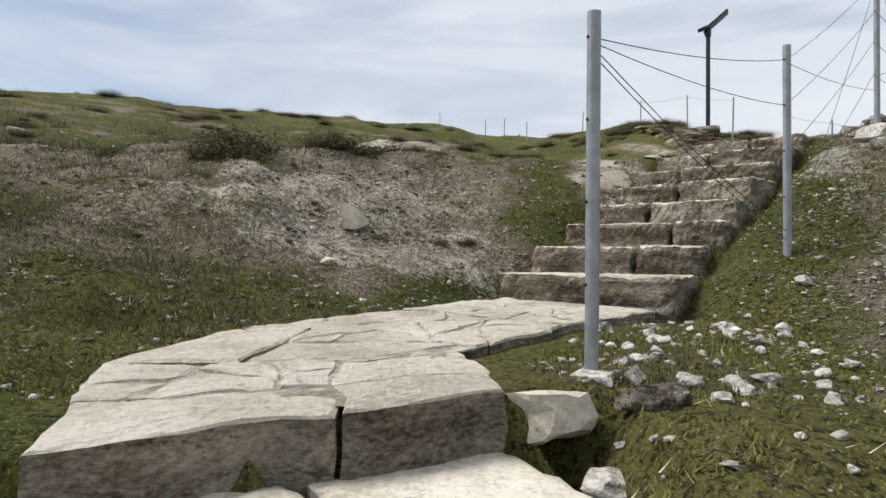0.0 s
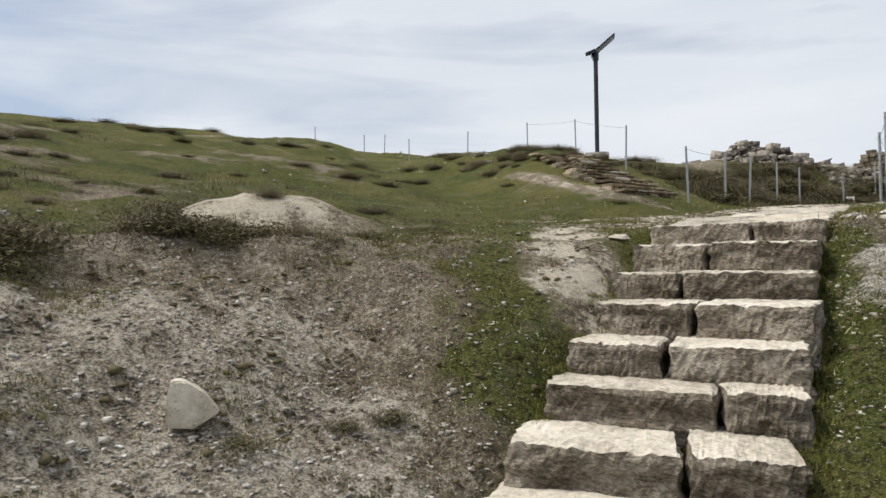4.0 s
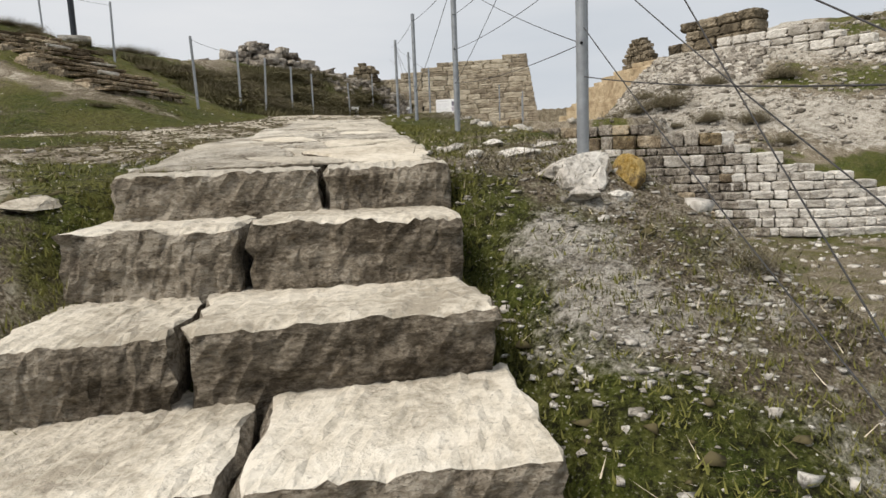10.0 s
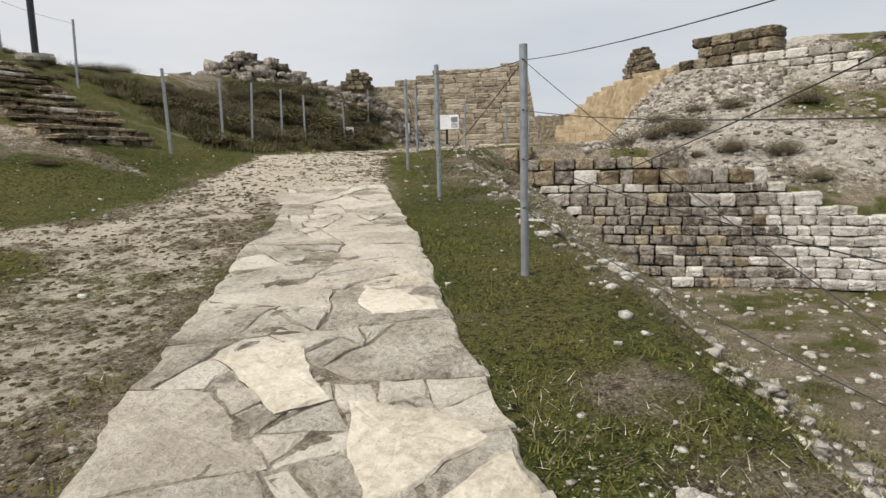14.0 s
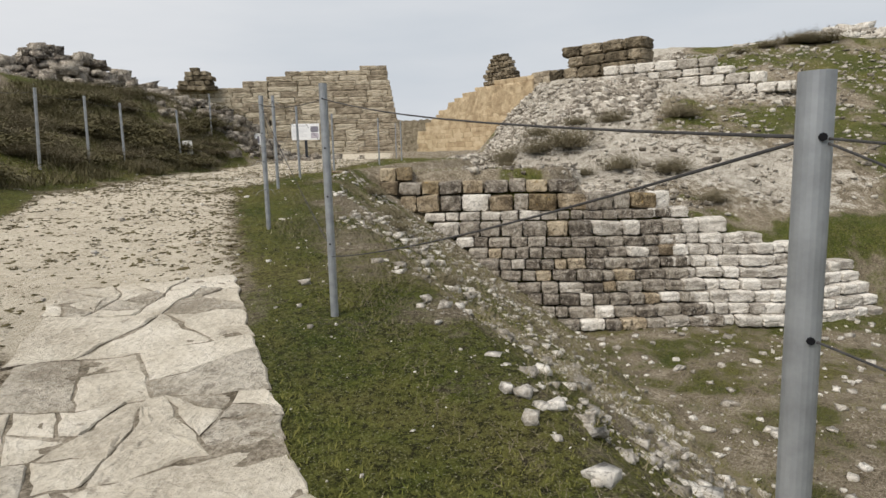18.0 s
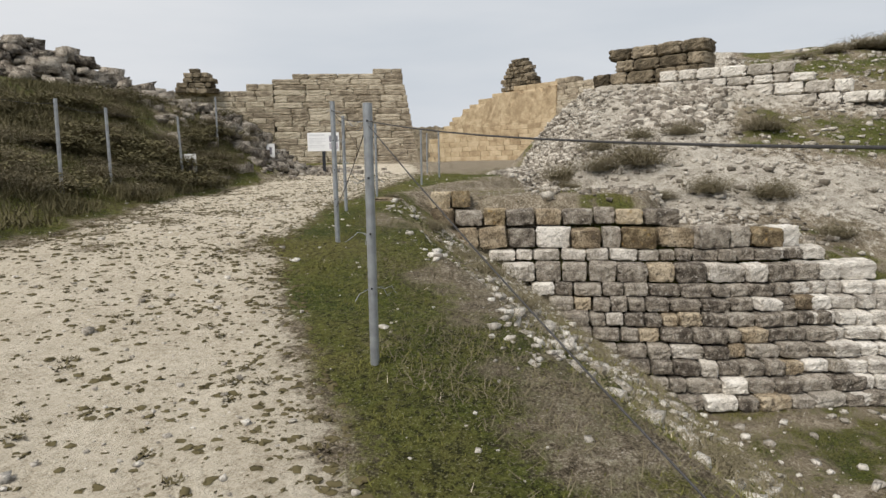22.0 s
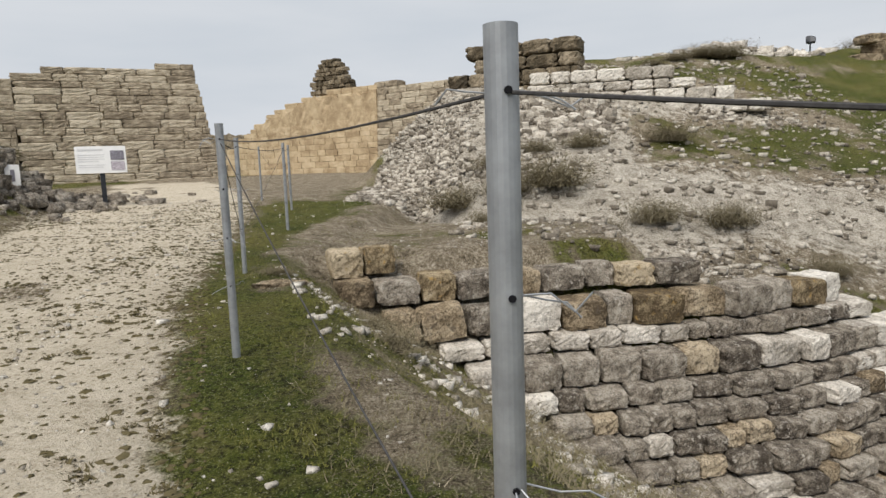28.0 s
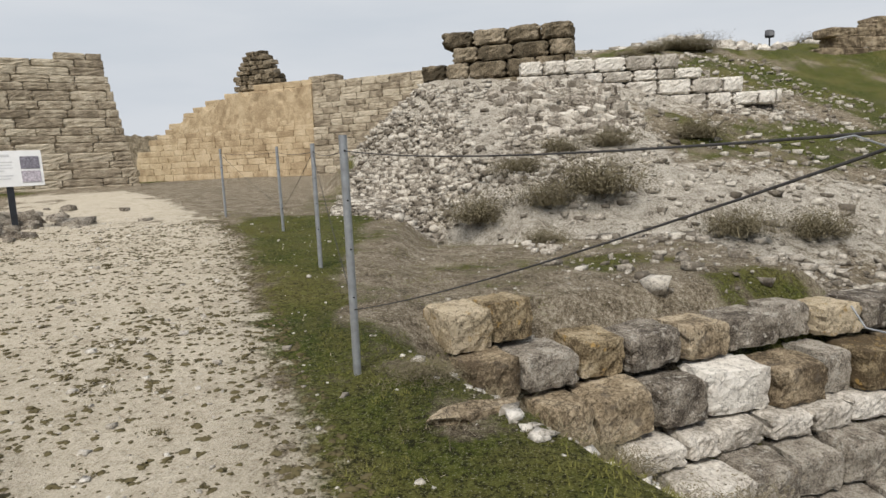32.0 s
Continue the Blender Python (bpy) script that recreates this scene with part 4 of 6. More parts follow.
def core(parent, a, b, z0, tops, depth, mat, batter=0.0, lean=0.06):
    """The rubble core that fills a wall behind its facing stones."""
    n = math.hypot(b[0] - a[0], b[1] - a[1])
    t = math.atan2(b[1] - a[1], b[0] - a[0])
    verts, m = [], 12
    for v0 in (0.12, depth):
        for i in range(m + 1):
            for k in (0, 1):
                u = i / m
                top = np.interp(u, *zip(*tops)) - 0.3
                z = (z0, top)[k]
                w = u * (n - 0.15 - batter * (z - z0)) + 0.08
                v = v0 + (lean * (z - z0) if v0 < 0.5 else lean * (z - z0) + 0.3)
                verts.append((a[0] + w * math.cos(t) - v * math.sin(t), a[1] + w * math.sin(t) + v * math.cos(t), z))
    o, faces = 2 * (m + 1), []
    for i in range(m):
        p = 2 * i
        faces += [(p, p + 2, p + 3, p + 1), (o + p, o + p + 1, o + p + 3, o + p + 2), (p + 1, p + 3, o + p + 3, o + p + 1)]
    faces += [(0, 1, o + 1, o), (2 * m, o + 2 * m, o + 2 * m + 1, 2 * m + 1)]
    part("core", mesh_from("core", verts, faces, mat), parent)


tower = ashlar("wall_tower", "tall tan ashlar tower wall with a sloping edge", (45.9, 41.5), (50.9, 32.6), 4.3, [(0, 10.6), (0.12, 11.4), (1, 11.6)], 1.2, TOWER_STONE, 5, 0.42, 0.17, (0.9, 2.3), 0.03)
ruin = ashlar("wall_ruin", "lower ruined tan ashlar wall beside the tower", (39.5, 53), (45.8, 41.6), 4.3, [(0, 10.0), (0.6, 10.0), (0.8, 10.2), (1, 10.9)], 1.0, TOWER_STONE, 6, 0.42, 0.0, (0.8, 1.8))


core(tower, (45.9, 41.5), (50.9, 32.6), 4.0, [(0, 10.6), (0.12, 11.4), (1, 11.6)], 3.5, TOWER_STONE, 0.17)
core(ruin, (39.5, 53), (45.8, 41.6), 4.0, [(0, 10.0), (0.6, 10.0), (0.8, 10.2), (1, 10.9)], 3.0, TOWER_STONE)


def slab_wall(name, label, a, b, z0, tops, depth, mat, seed):
    """A plastered wall from a to b with a broken top edge."""
    rng = np.random.default_rng(seed)
    n = math.hypot(b[0] - a[0], b[1] - a[1])
    turn = math.atan2(b[1] - a[1], b[0] - a[0])
    xs, zs = zip(*tops)
    cols = int(n / 0.35)
    rows = 14
    verts, faces = [], []
    for side in (0, 1):
        for i in range(cols + 1):
            u = i / cols
            top = np.interp(u, xs, zs) + rng.normal(0, 0.12)
            for k in range(rows + 1):
                v = depth * side + rng.normal(0, 0.03)
                verts.append((a[0] + u * n * math.cos(turn) - v * math.sin(turn), a[1] + u * n * math.sin(turn) + v * math.cos(turn), z0 + (top - z0) * k / rows))
    m = rows + 1
    off = (cols + 1) * m
    for i in range(cols):
        for k in range(rows):
            p = i * m + k
            faces += [(p, p + m, p + m + 1, p + 1), (off + p, off + p + 1, off + p + m + 1, off + p + m)]
        p = i * m + rows
        faces.append((p, p + m, off + p + m, off + p))
    for i in (0, cols):
        for k in range(rows):
            p = i * m + k
            faces.append((p, p + 1, off + p + 1, off + p) if i == 0 else (p, off + p, off + p + 1, p + 1))
    return tagged(new(name, mesh_from(name, verts, faces, mat)), label, "wall", kind="structure")


slab_wall("wall_plaster", "ochre plastered gate wall with a broken sloping top", (65.62, 38.36), (59.62, 24.76), 2.5, [(0, 6.6), (0.1, 7.6), (0.3, 9.2), (0.6, 10.5), (1, 10.8)], 1.5, PLASTER, 7)
gate_side = ashlar("wall_gate_side", "brown coursed stone side of the gate wall", (59.35, 24.85), (53.5, 14.5), 3.4, [(0, 11.2), (0.5, 11.0), (1, 10.4)], 1.0, TOWER_STONE, 8, 0.42, 0.0, (0.8, 1.7))
core(gate_side, (59.35, 24.85), (53.5, 14.5), 3.0, [(0, 11.2), (0.5, 11.0), (1, 10.4)], 2.0, TOWER_STONE)
ashlar("wall_gate_facing", "ochre washed coursed stone face of the gate wall", (65.3, 38.5), (59.3, 24.9), 2.6, [(0, 7.0), (0.1, 8.0), (0.3, 9.6), (0.6, 10.9), (1, 11.2)], 0.5, PLASTER, 18, 0.4, 0.0, (0.7, 1.5), 0.025)
ashlar("wall_skyline", "ochre block masonry on the mound's far brow", (47.9, -2.0), (49.2, -9.5), 9.3, [(0, 10.2), (0.12, 10.9), (0.3, 11.4), (1, 11.7)], 1.2, OCHRE_STONE, 44, 0.5, 0.0, (0.8, 1.6))
slab_wall("wall_far", "low dark wall beyond the gate", (78, 60), (84, 36), 0.0, [(0, 9.2), (1, 9.2)], 1.5, BROWN_STONE, 9)

# stump of masonry on the gate wall, knob on the ruin
def stump(name, label, x, y, z, wide, tall, mat, seed, turn):
    base = tagged(new(name), label, "masonry")
    rng = np.random.default_rng(seed)
    level = 0.0
    while level < tall:
        h = rng.uniform(0.25, 0.4)
        w = wide * (1 - 0.75 * (level / tall) ** 1.3)
        u = -w / 2 + rng.uniform(-0.2, 0.2)
        while u < w / 2:
            m = rng.uniform(0.4, 0.8)
            px, py = x + (u + m / 2) * math.cos(turn), y + (u + m / 2) * math.sin(turn)
            place_stone(base, unit_stones(mat), rng, px, py, z + level, math.degrees(turn) + rng.normal(0, 8), m, 0.9, h, "stone", 4)
            u += m
        level += h
    return base


stump("masonry_stump", "jagged stump of brown masonry on the gate wall", 63.4, 29.0, 11.0, 3.6, 2.6, BROWN_STONE, 41, math.radians(-114))
stump("ruined_pier", "weathered stub of stone on the ruined wall", 43.3, 46.2, 9.95, 2.6, 1.4, BROWN_STONE, 42, math.radians(-60))

# masonry on the mound
ashlar("wall_dark_top", "dark brown block masonry crowning the mound", (39.4, 17.9), (37.75, 13.2), 6.8, [(0, 8.8), (0.06, 8.82), (0.08, 9.3), (0.16, 9.32), (0.18, 9.82), (1, 9.82)], 1.3, BROWN_STONE, 15, 0.5, 0.0, (0.8, 1.3), 0.07)
ashlar("wall_white_top", "white limestone courses along the mound's brow", (37.6, 14.6), (36.6, 6.8), 6.9, [(0, 8.5), (0.5, 8.6), (0.75, 8.0), (1, 7.2)], 0.8, RUBBLE, 16, 0.42, 0.0, (0.5, 1.2), 0.08)

# terraced stone rows on the hillside by the lamp
rows_wall = tagged(new("hillside_stair"), "narrow stair of rough brown stones climbing the hillside", "stair", kind="structure")
rng = np.random.default_rng(17)
for i in range(11):
    ax, ay, bx, by = 7.4 - 0.035 * i, 17.35 + 0.52 * i, 9.25 - 0.04 * i, 18.15 + 0.47 * i
    n = math.hypot(bx - ax, by - ay)
    a = math.atan2(by - ay, bx - ax)
    level = 4.5 + 0.18 * i
    for cap in (0, 1):
        u = rng.uniform(-0.3, 0.2)
        while u < n:
            m = rng.uniform(0.3, 0.7) if cap else rng.uniform(0.25, 0.55)
            v = 0.2 if cap else 0.21
            x, y = ax + (u + m / 2) * math.cos(a) - v * math.sin(a), ay + (u + m / 2) * math.sin(a) + v * math.cos(a)
            # Paler caps over brown risers; shade below the treads is put into the stone choice.
            if cap:
                place_stone(rows_wall, unit_stones(RUBBLE if rng.random() < 0.15 else OCHRE_STONE), rng, x, y, level - 0.07, math.degrees(a) + rng.normal(0, 3), m - 0.03, 0.46, rng.uniform(0.06, 0.09), "stone", 1)
            elif not cap:
                place_stone(rows_wall, unit_stones(BROWN_STONE if rng.random() < 0.6 else OCHRE_STONE), rng, x, y, level - 0.6, math.degrees(a) + rng.normal(0, 3), m - 0.02, 0.4, rng.uniform(0.53, 0.56), "stone", 1.5)
            u += m


# ---- fence ----
def tube(name, points, radius, mat, sides=8, cap=True):
    """A tube of constant radius through points."""
    verts, faces = [], []
    pts = [Vector(p) for p in points]
    for i, p in enumerate(pts):
        d = (pts[min(i + 1, len(pts) - 1)] - pts[max(i - 1, 0)]).normalized()
        q = d.to_track_quat("Z", "X")
        for k in range(sides):
            t = 2 * math.pi * k / sides
            verts.append(p + q @ Vector((radius * math.cos(t), radius * math.sin(t), 0)))
    for i in range(len(pts) - 1):
        for k in range(sides):
            a, b = i * sides + k, i * sides + (k + 1) % sides
            faces.append((a, b, b + sides, a + sides))
    if cap:
        faces += [tuple(reversed(range(sides))), tuple(range(len(verts) - sides, len(verts)))]
    return mesh_from(name, verts, faces, mat, False)


POSTS = [(0.61, 2.66), (2.415, 4.628), (4.28, 6.47), (6.766, 9.002), (9.22, 11.58), (11.55, 14.02), (14.38, 16.1), (17.42, 17.9), (20.66, 19.15), (24.5, 19.9), (28.4, 21.1), (31.5, 23.0)]
POST_TOPS = (2.5, 3.05, 4.44, 4.7, 5.08, 5.32, 5.655, 5.75, 5.82, 5.9, 6.0, 6.1)
POSTS = [(x, y, top - ground_at(x, y), 0.027) for (x, y), top in zip(POSTS, POST_TOPS)]
fence = tagged(new("cable_fence"), "galvanised steel post and cable fence along the drop", "fence")
tops = []
for x, y, tall, r in POSTS:
    z = ground_at(x, y)
    post = part("post", tube("post", [(0, 0, -0.3), (0, 0, tall - 0.008), (0, 0, tall)], r, GALV, 20), fence)
    lean = (random.uniform(-0.25, 0.25), random.uniform(-0.25, 0.25))
    post.matrix_basis = pose(x, y, z, lean[0], lean[1], 0)
    tops.append(post.matrix_basis)
    for h in (tall - 0.1, tall - 0.42, tall - 0.74, tall - 1.06):
        for a in (200, 20):
            # Near-black studs added to stand for the dark inside of the cable holes.
            o = part("cable_eye", tube("cable_eye", [(0.0, 0, 0), (r + 0.003, 0, 0)], 0.0065, HOLE, 8), post)
            o.matrix_basis = pose(0, 0, h, 0, 0, a)
heights = [p[2] for p in POSTS]
# loose twisted wire ends on three posts
r_ = np.random.default_rng(88)
for i in (5, 6, 7):
    for h in (heights[i] - 0.1, heights[i] - 0.42, heights[i] - 0.74, heights[i] - 1.06):
        for k in range(3):
            a, n = r_.uniform(0, 2 * math.pi), r_.uniform(0.07, 0.16)
            bend_ = [Vector((0.027 * math.cos(a), 0.027 * math.sin(a), h)) + Vector((math.cos(a) * n * s, math.sin(a) * n * s, r_.normal(-0.02, 0.03) * s)) for s in (0, 0.4, 0.75, 1.0)]
            o = part("wire_end", tube("wire_end", bend_, 0.0018, GALV, 5), fence)
            o.matrix_basis = tops[i]


def hang(a, b, sag, n=9):
    return [a.lerp(b, i / n) - Vector((0, 0, sag * 4 * (i / n) * (1 - i / n))) for i in range(n + 1)]


for i in range(len(POSTS) - 1):
    a, b = tops[i], tops[i + 1]
    ha, hb = heights[i], heights[i + 1]
    if i == 0:
        spans = [(0.1, 0.1), (0.12, 0.42), (0.14, 1.3), (0.17, 1.36)]
    elif i == 1:
        spans = [(0.1, 0.1), (0.41, 0.39), (0.74, 0.67), (1.17, 0.98), (1.4, 0.12), (0.12, 1.2)]
    elif i < 3:
        spans = [(0.1, 0.1), (0.42, 0.42), (0.74, 0.74), (1.06, 1.06), (0.1, 1.06), (1.06, 0.1)]
    else:
        spans = [(0.1, 0.1), (0.1, 1.15)] if i % 2 else [(0.1, 0.1), (1.1, 0.12)]
    for p, q in spans:
        part("cable", tube("cable", hang(a @ Vector((0, 0, ha - p)), b @ Vector((0, 0, hb - q)), 0.04), 0.0022 if i < 3 else 0.0032, CABLE, 6), fence)

# ---- hillside fence ----
far_fence = tagged(new("hillside_fence"), "thin grey steel posts of a wire fence on the slope", "fence")
far_line = [(9.45, 17.85), (11.76, 19.6), (13.6, 21.0), (15.4, 22.0), (17.1, 22.95), (20.7, 24.8), (24.6, 27.2)]
hill_line = [(10.0, 22.4), (10.4, 27.6), (9.5, 31.2), (7.4, 34.6), (4.9, 38.6), (3.9, 42.6), (2.9, 46.5), (-0.4, 47.2)]
for x, y in far_line + hill_line:
    part("post", tube("post", [(0, 0, -0.2), (0, 0, 1.5 if x > 9.4 else 1.2)], 0.028, GALV, 10), far_fence).matrix_basis = pose(x, y, ground_at(x, y), random.uniform(-2, 2), random.uniform(-2, 2), 0)

for line, levels in ((far_line, (1.42,)), (hill_line[:3], (1.42,))):
    for (ax, ay), (bx, by) in zip(line, line[1:]):
        for h in levels:
            part("wire", tube("wire", hang(Vector((ax, ay, ground_at(ax, ay) + h)), Vector((bx, by, ground_at(bx, by) + h)), 0.05, 5), 0.004, CABLE, 5), far_fence)

# ---- lamp ----
lamp = tagged(new("street_lamp"), "black solar street lamp with a tilted panel on the hill", "street lamp")
lx, ly = 10.6, 25.95
lamp.matrix_basis = pose(lx, ly, ground_at(lx, ly) + 0.02, 0, 0, -24)
part("base", block("base", (0.9, 0.9, 0.2), RUBBLE, 77, (6, 6, 2), 0.01, 0.02), lamp, "pale concrete footing")
part("pole", tube("pole", [(0, 0, 0.1), (0, 0, 2.0), (0, 0, 4.15)], 0.085, DARK_METAL, 16), lamp)
part("collar", tube("collar", [(0, 0, 3.9), (0, 0, 4.2)], 0.12, DARK_METAL, 14), lamp)
part("lamp_head", block("lamp_head", (0.42, 0.3, 0.09), DARK_METAL, 79, (3, 2, 1), 0, 0.01), lamp).matrix_basis = pose(-0.18, 0, 4.18, 0, -18, 0)
part("solar_panel", block("solar_panel", (1.15, 0.6, 0.06), SOLAR, 78, (4, 2, 1), 0, 0.004), lamp, "tilted dark solar panel").matrix_basis = pose(0.3, 0, 4.42, 0, -39, 0)

# ---- sign ----
sign = tagged(new("information_sign"), "white information panel with a small photograph on a dark post", "sign")
sx, sy = 30.2, 26.95
sign.matrix_basis = pose(sx, sy, ground_at(sx, sy), 0, 0, math.degrees(math.atan2(26.48 - 27.39, 30.47 - 29.88)) + 0)
part("post", block("post", (0.14, 0.1, 1.0), DARK_METAL, 80, (1, 1, 2), 0.0, 0.01), sign)
panel = part("panel", block("panel", (1.25, 0.05, 0.75), SIGN_WHITE, 81, (4, 1, 3), 0.0, 0.006), sign)
panel.matrix_basis = pose(0, -0.05, 0.85, -8, 0, 0)
photo = part("photo", block("photo", (0.34, 0.012, 0.26), SIGN_PRINT, 82, (3, 1, 3), 0.0, 0.002), panel)
photo.matrix_basis = pose(0.4, -0.03, 0.36)
for i, (w, z) in enumerate([(0.62, 0.62), (0.66, 0.5), (0.64, 0.44), (0.66, 0.38), (0.5, 0.32), (0.65, 0.22), (0.6, 0.16)]):
    part("text_bar", block("text_bar", (w, 0.006, 0.05 if i == 0 else 0.02), SIGN_TEXT, 90 + i, (1, 1, 1), 0.0, 0.001), panel).matrix_basis = pose(-0.56 + w / 2, -0.027, z)
part("photo", block("photo", (0.34, 0.012, 0.24), SIGN_PALE, 85, (3, 1, 3), 0.0, 0.002), panel).matrix_basis = pose(0.4, -0.03, 0.08)


# ---- loose rocks ----
def boulder(name, label, x, y, size, mat, seed, turn=0, sink=0.25, z=None, facets=11):
    """A broken rock: a lumpy faceted mesh, part sunk into the ground."""
    bm = bmesh.new()
    bmesh.ops.create_icosphere(bm, subdivisions=3, radius=0.5)
    r = np.random.default_rng(seed)
    cuts = [(Vector(r.normal(0, 1, 3)).normalized(), r.uniform(0.2, 0.38)) for _ in range(facets)]
    for v in bm.verts:
        for n, d in cuts:
            over = v.co.dot(n) - d
            if over > 0:
                v.co -= n * over
        v.co += v.co.normalized() * (0.07 * noise.noise(v.co * 4 + Vector((seed, 0, 0))) + 0.03 * noise.noise(v.co * 11 + Vector((0, seed, 0)))) + Vector(r.normal(0, 0.005, 3))
        v.co = Vector((v.co.x * size[0] * 1.25, v.co.y * size[1] * 1.25, v.co.z * size[2] * 1.25))
    me = bpy.data.meshes.new(name)
    bm.to_mesh(me)
    bm.free()
    me.materials.append(mat)
    ob = new(name, me)
    base = ground_at(x, y) if z is None else z
    ob.matrix_basis = pose(x, y, base + size[2] * (0.5 - sink), r.normal(0, 6), r.normal(0, 6), turn)
    return tagged(ob, label, "rock")


ROCK = "pale broken limestone rock lying on the turf"
boulder("rock", "pale limestone block beside the landing", 0.36, 2.4, (0.34, 0.3, 0.24), CREAM, 1, 20, 0.25, 0.92)
boulder("rock", ROCK, 0.56, 2.12, (0.2, 0.15, 0.09), WHITE_STONE, 2, 50, 0.35)
boulder("rock", ROCK, 0.72, 2.3, (0.24, 0.12, 0.13), GREY_STONE, 3, 150, 0.3)
boulder("rock", ROCK, 0.6, 2.55, (0.2, 0.14, 0.08), RUBBLE, 4, 70, 0.4)
wedge = bmesh.new()
for px, pz, thick in ((-0.1, -0.05, 0.08), (0.02, -0.06, 0.09), (0.135, 0.0, 0.05), (0.06, 0.1, 0.05), (-0.03, 0.16, 0.045), (-0.085, 0.165, 0.05), (-0.11, 0.06, 0.07)):
    for side in (-1, 1):
        wedge.verts.new((px, side * thick + 0.03 * pz, pz))
bmesh.ops.convex_hull(wedge, input=wedge.verts)
bmesh.ops.bevel(wedge, geom=wedge.edges[:], offset=0.007, segments=2, affect="EDGES")
wedge_mesh = bpy.data.meshes.new("rock")
wedge.to_mesh(wedge_mesh)
wedge.free()
wedge_mesh.materials.append(CREAM)
tagged(new("rock", wedge_mesh), "angular pale wedge of rock resting on the bare bank", "rock").matrix_basis = pose(-0.75, 5.76, ground_at(-0.75, 5.76) + 0.05, 0, 0, 8)
boulder("rock", "flat pale stone on the bare bank", -0.83, 4.98, (0.14, 0.11, 0.07), CREAM, 6, 40)
boulder("footing_rock", "whitish concrete and rubble footing round the post", 4.23, 6.44, (0.28, 0.27, 0.17), RUBBLE, 7, 10, 0.58, None, 5)
for i, (x, y, a) in enumerate([(4.06, 6.36, 0.14), (4.34, 6.46, 0.13), (4.12, 6.54, 0.16), (4.2, 6.26, 0.12)]):
    boulder("rock", "whitish lump of rubble by the post footing", x, y, (a, a * 0.8, a * 0.5), RUBBLE, 130 + i, 50 * i, 0.4)
boulder("rock", "orange lichened rock beside the post footing", 4.37, 6.3, (0.2, 0.13, 0.14), ORANGE_ROCK, 118, 30, 0.42, None, 6)
boulder("rock", "pale flat stone beside the stair", 2.52, 7.85, (0.2, 0.13, 0.06), STEP_STONE, 9, 10, 0.3)
boulder("rock", "ochre slab leaning on the edge of the drop", 19.85, 18.45, (0.55, 0.2, 0.14), OCHRE_STONE, 10, 120, 0.62)
for i, (x, y, a) in enumerate([(4.56, 7.42, 0.19), (4.8, 7.3, 0.2), (4.42, 7.16, 0.11), (4.52, 6.98, 0.25), (4.85, 6.98, 0.15)]):
    boulder("rock", "pale flat slab fragment sunk in the turf", x, y, (a, a * 0.75, 0.06), RUBBLE, 20 + i, 40 * i, 0.45)
r_ = np.random.default_rng(77)
for i in range(230):
    x, y = r_.uniform(0.6, 3.4), r_.uniform(1.5, 4.4)
    if ground_at(x, y) > 0:
        a = 0.03 + 0.09 * r_.random() ** 2.2
        boulder("rock", "whitish stone lying in the grass", x, y, (a, a * 0.8, a * 0.6), WHITE_STONE, 40 + i, r_.uniform(0, 180), 0.3)["group"] = "white stones by the lower fence"


# ---- stuff: pebbles, grass, stalks, twigs ----
WAY = [(-0.5, 0.5), (0.3, 4.5), (3.3, 7.4), (6.5, 10.4), (9.4, 13.6), (13, 17), (18, 20), (24, 22.5), (32, 26)]


def strewn(rng, count, reach, line=WAY, skew=1.6):
    """Random places along a line of the plan, thinning out away from it."""
    total = length_of(line)
    px, py, turn = along_many(line, rng.uniform(0, total, count))
    r = reach * rng.random(count) ** skew * rng.choice([-1, 1], count)
    return px - r * np.sin(turn) + rng.normal(0, 0.4, count), py + r * np.cos(turn) + rng.normal(0, 0.4, count)


def off_stone(x, y):
    """Whether a place is clear of the stair and the paving."""
    d1 = np.abs(to_line(x, y, [(1.1, 5.0), (1.95, 5.9), (3.27, 7.34)]))
    d2 = np.abs(to_line(x, y, AISLE[:-1] + [(8.5, 12.7)]))
    d3 = np.abs(to_line(x, y, [(-0.3, 2.1), (-0.3, 3.2), (0.6, 4.6)]))
    return (d1 > 0.72) & (d2 > 0.68 + 0.06 * field(x, y, 0.3, 33)) & (d3 > 0.72)


def scatter_mesh(name, base_v, base_f, x, y, z, size, rng, mat, flat=0.65):
    """Copies of a small lump at many places, each turned and scaled, as one mesh."""
    n = len(x)
    yaw = rng.uniform(0, 2 * np.pi, n)
    v = base_v[None] * (size[:, None] * rng.uniform(0.65, 1.3, (n, 3)) * np.array([1, 1, flat]))[:, None, :]
    v = v + rng.normal(0, 0.14, v.shape) * size[:, None, None] * np.array([1, 1, flat])
    c, s = np.cos(yaw)[:, None], np.sin(yaw)[:, None]
    v = np.stack([v[..., 0] * c - v[..., 1] * s + x[:, None], v[..., 0] * s + v[..., 1] * c + y[:, None], v[..., 2] + z[:, None]], -1)
    f = base_f[None] + (np.arange(n) * len(base_v))[:, None, None]
    return quads(name, v.reshape(-1, 3), f.reshape(-1, 3), mat)


CHIP_V = 0.42 * np.array([(a, b, c) for c in (-1, 1) for b in (-1, 1) for a in (-1, 1)], float)
CHIP_F = np.array([(0, 2, 1), (1, 2, 3), (4, 5, 6), (5, 7, 6), (0, 1, 4), (1, 5, 4), (2, 6, 3), (3, 6, 7), (0, 4, 2), (2, 4, 6), (1, 3, 5), (3, 7, 5)])
RIM = np.arange(9) * 2 * np.pi / 9
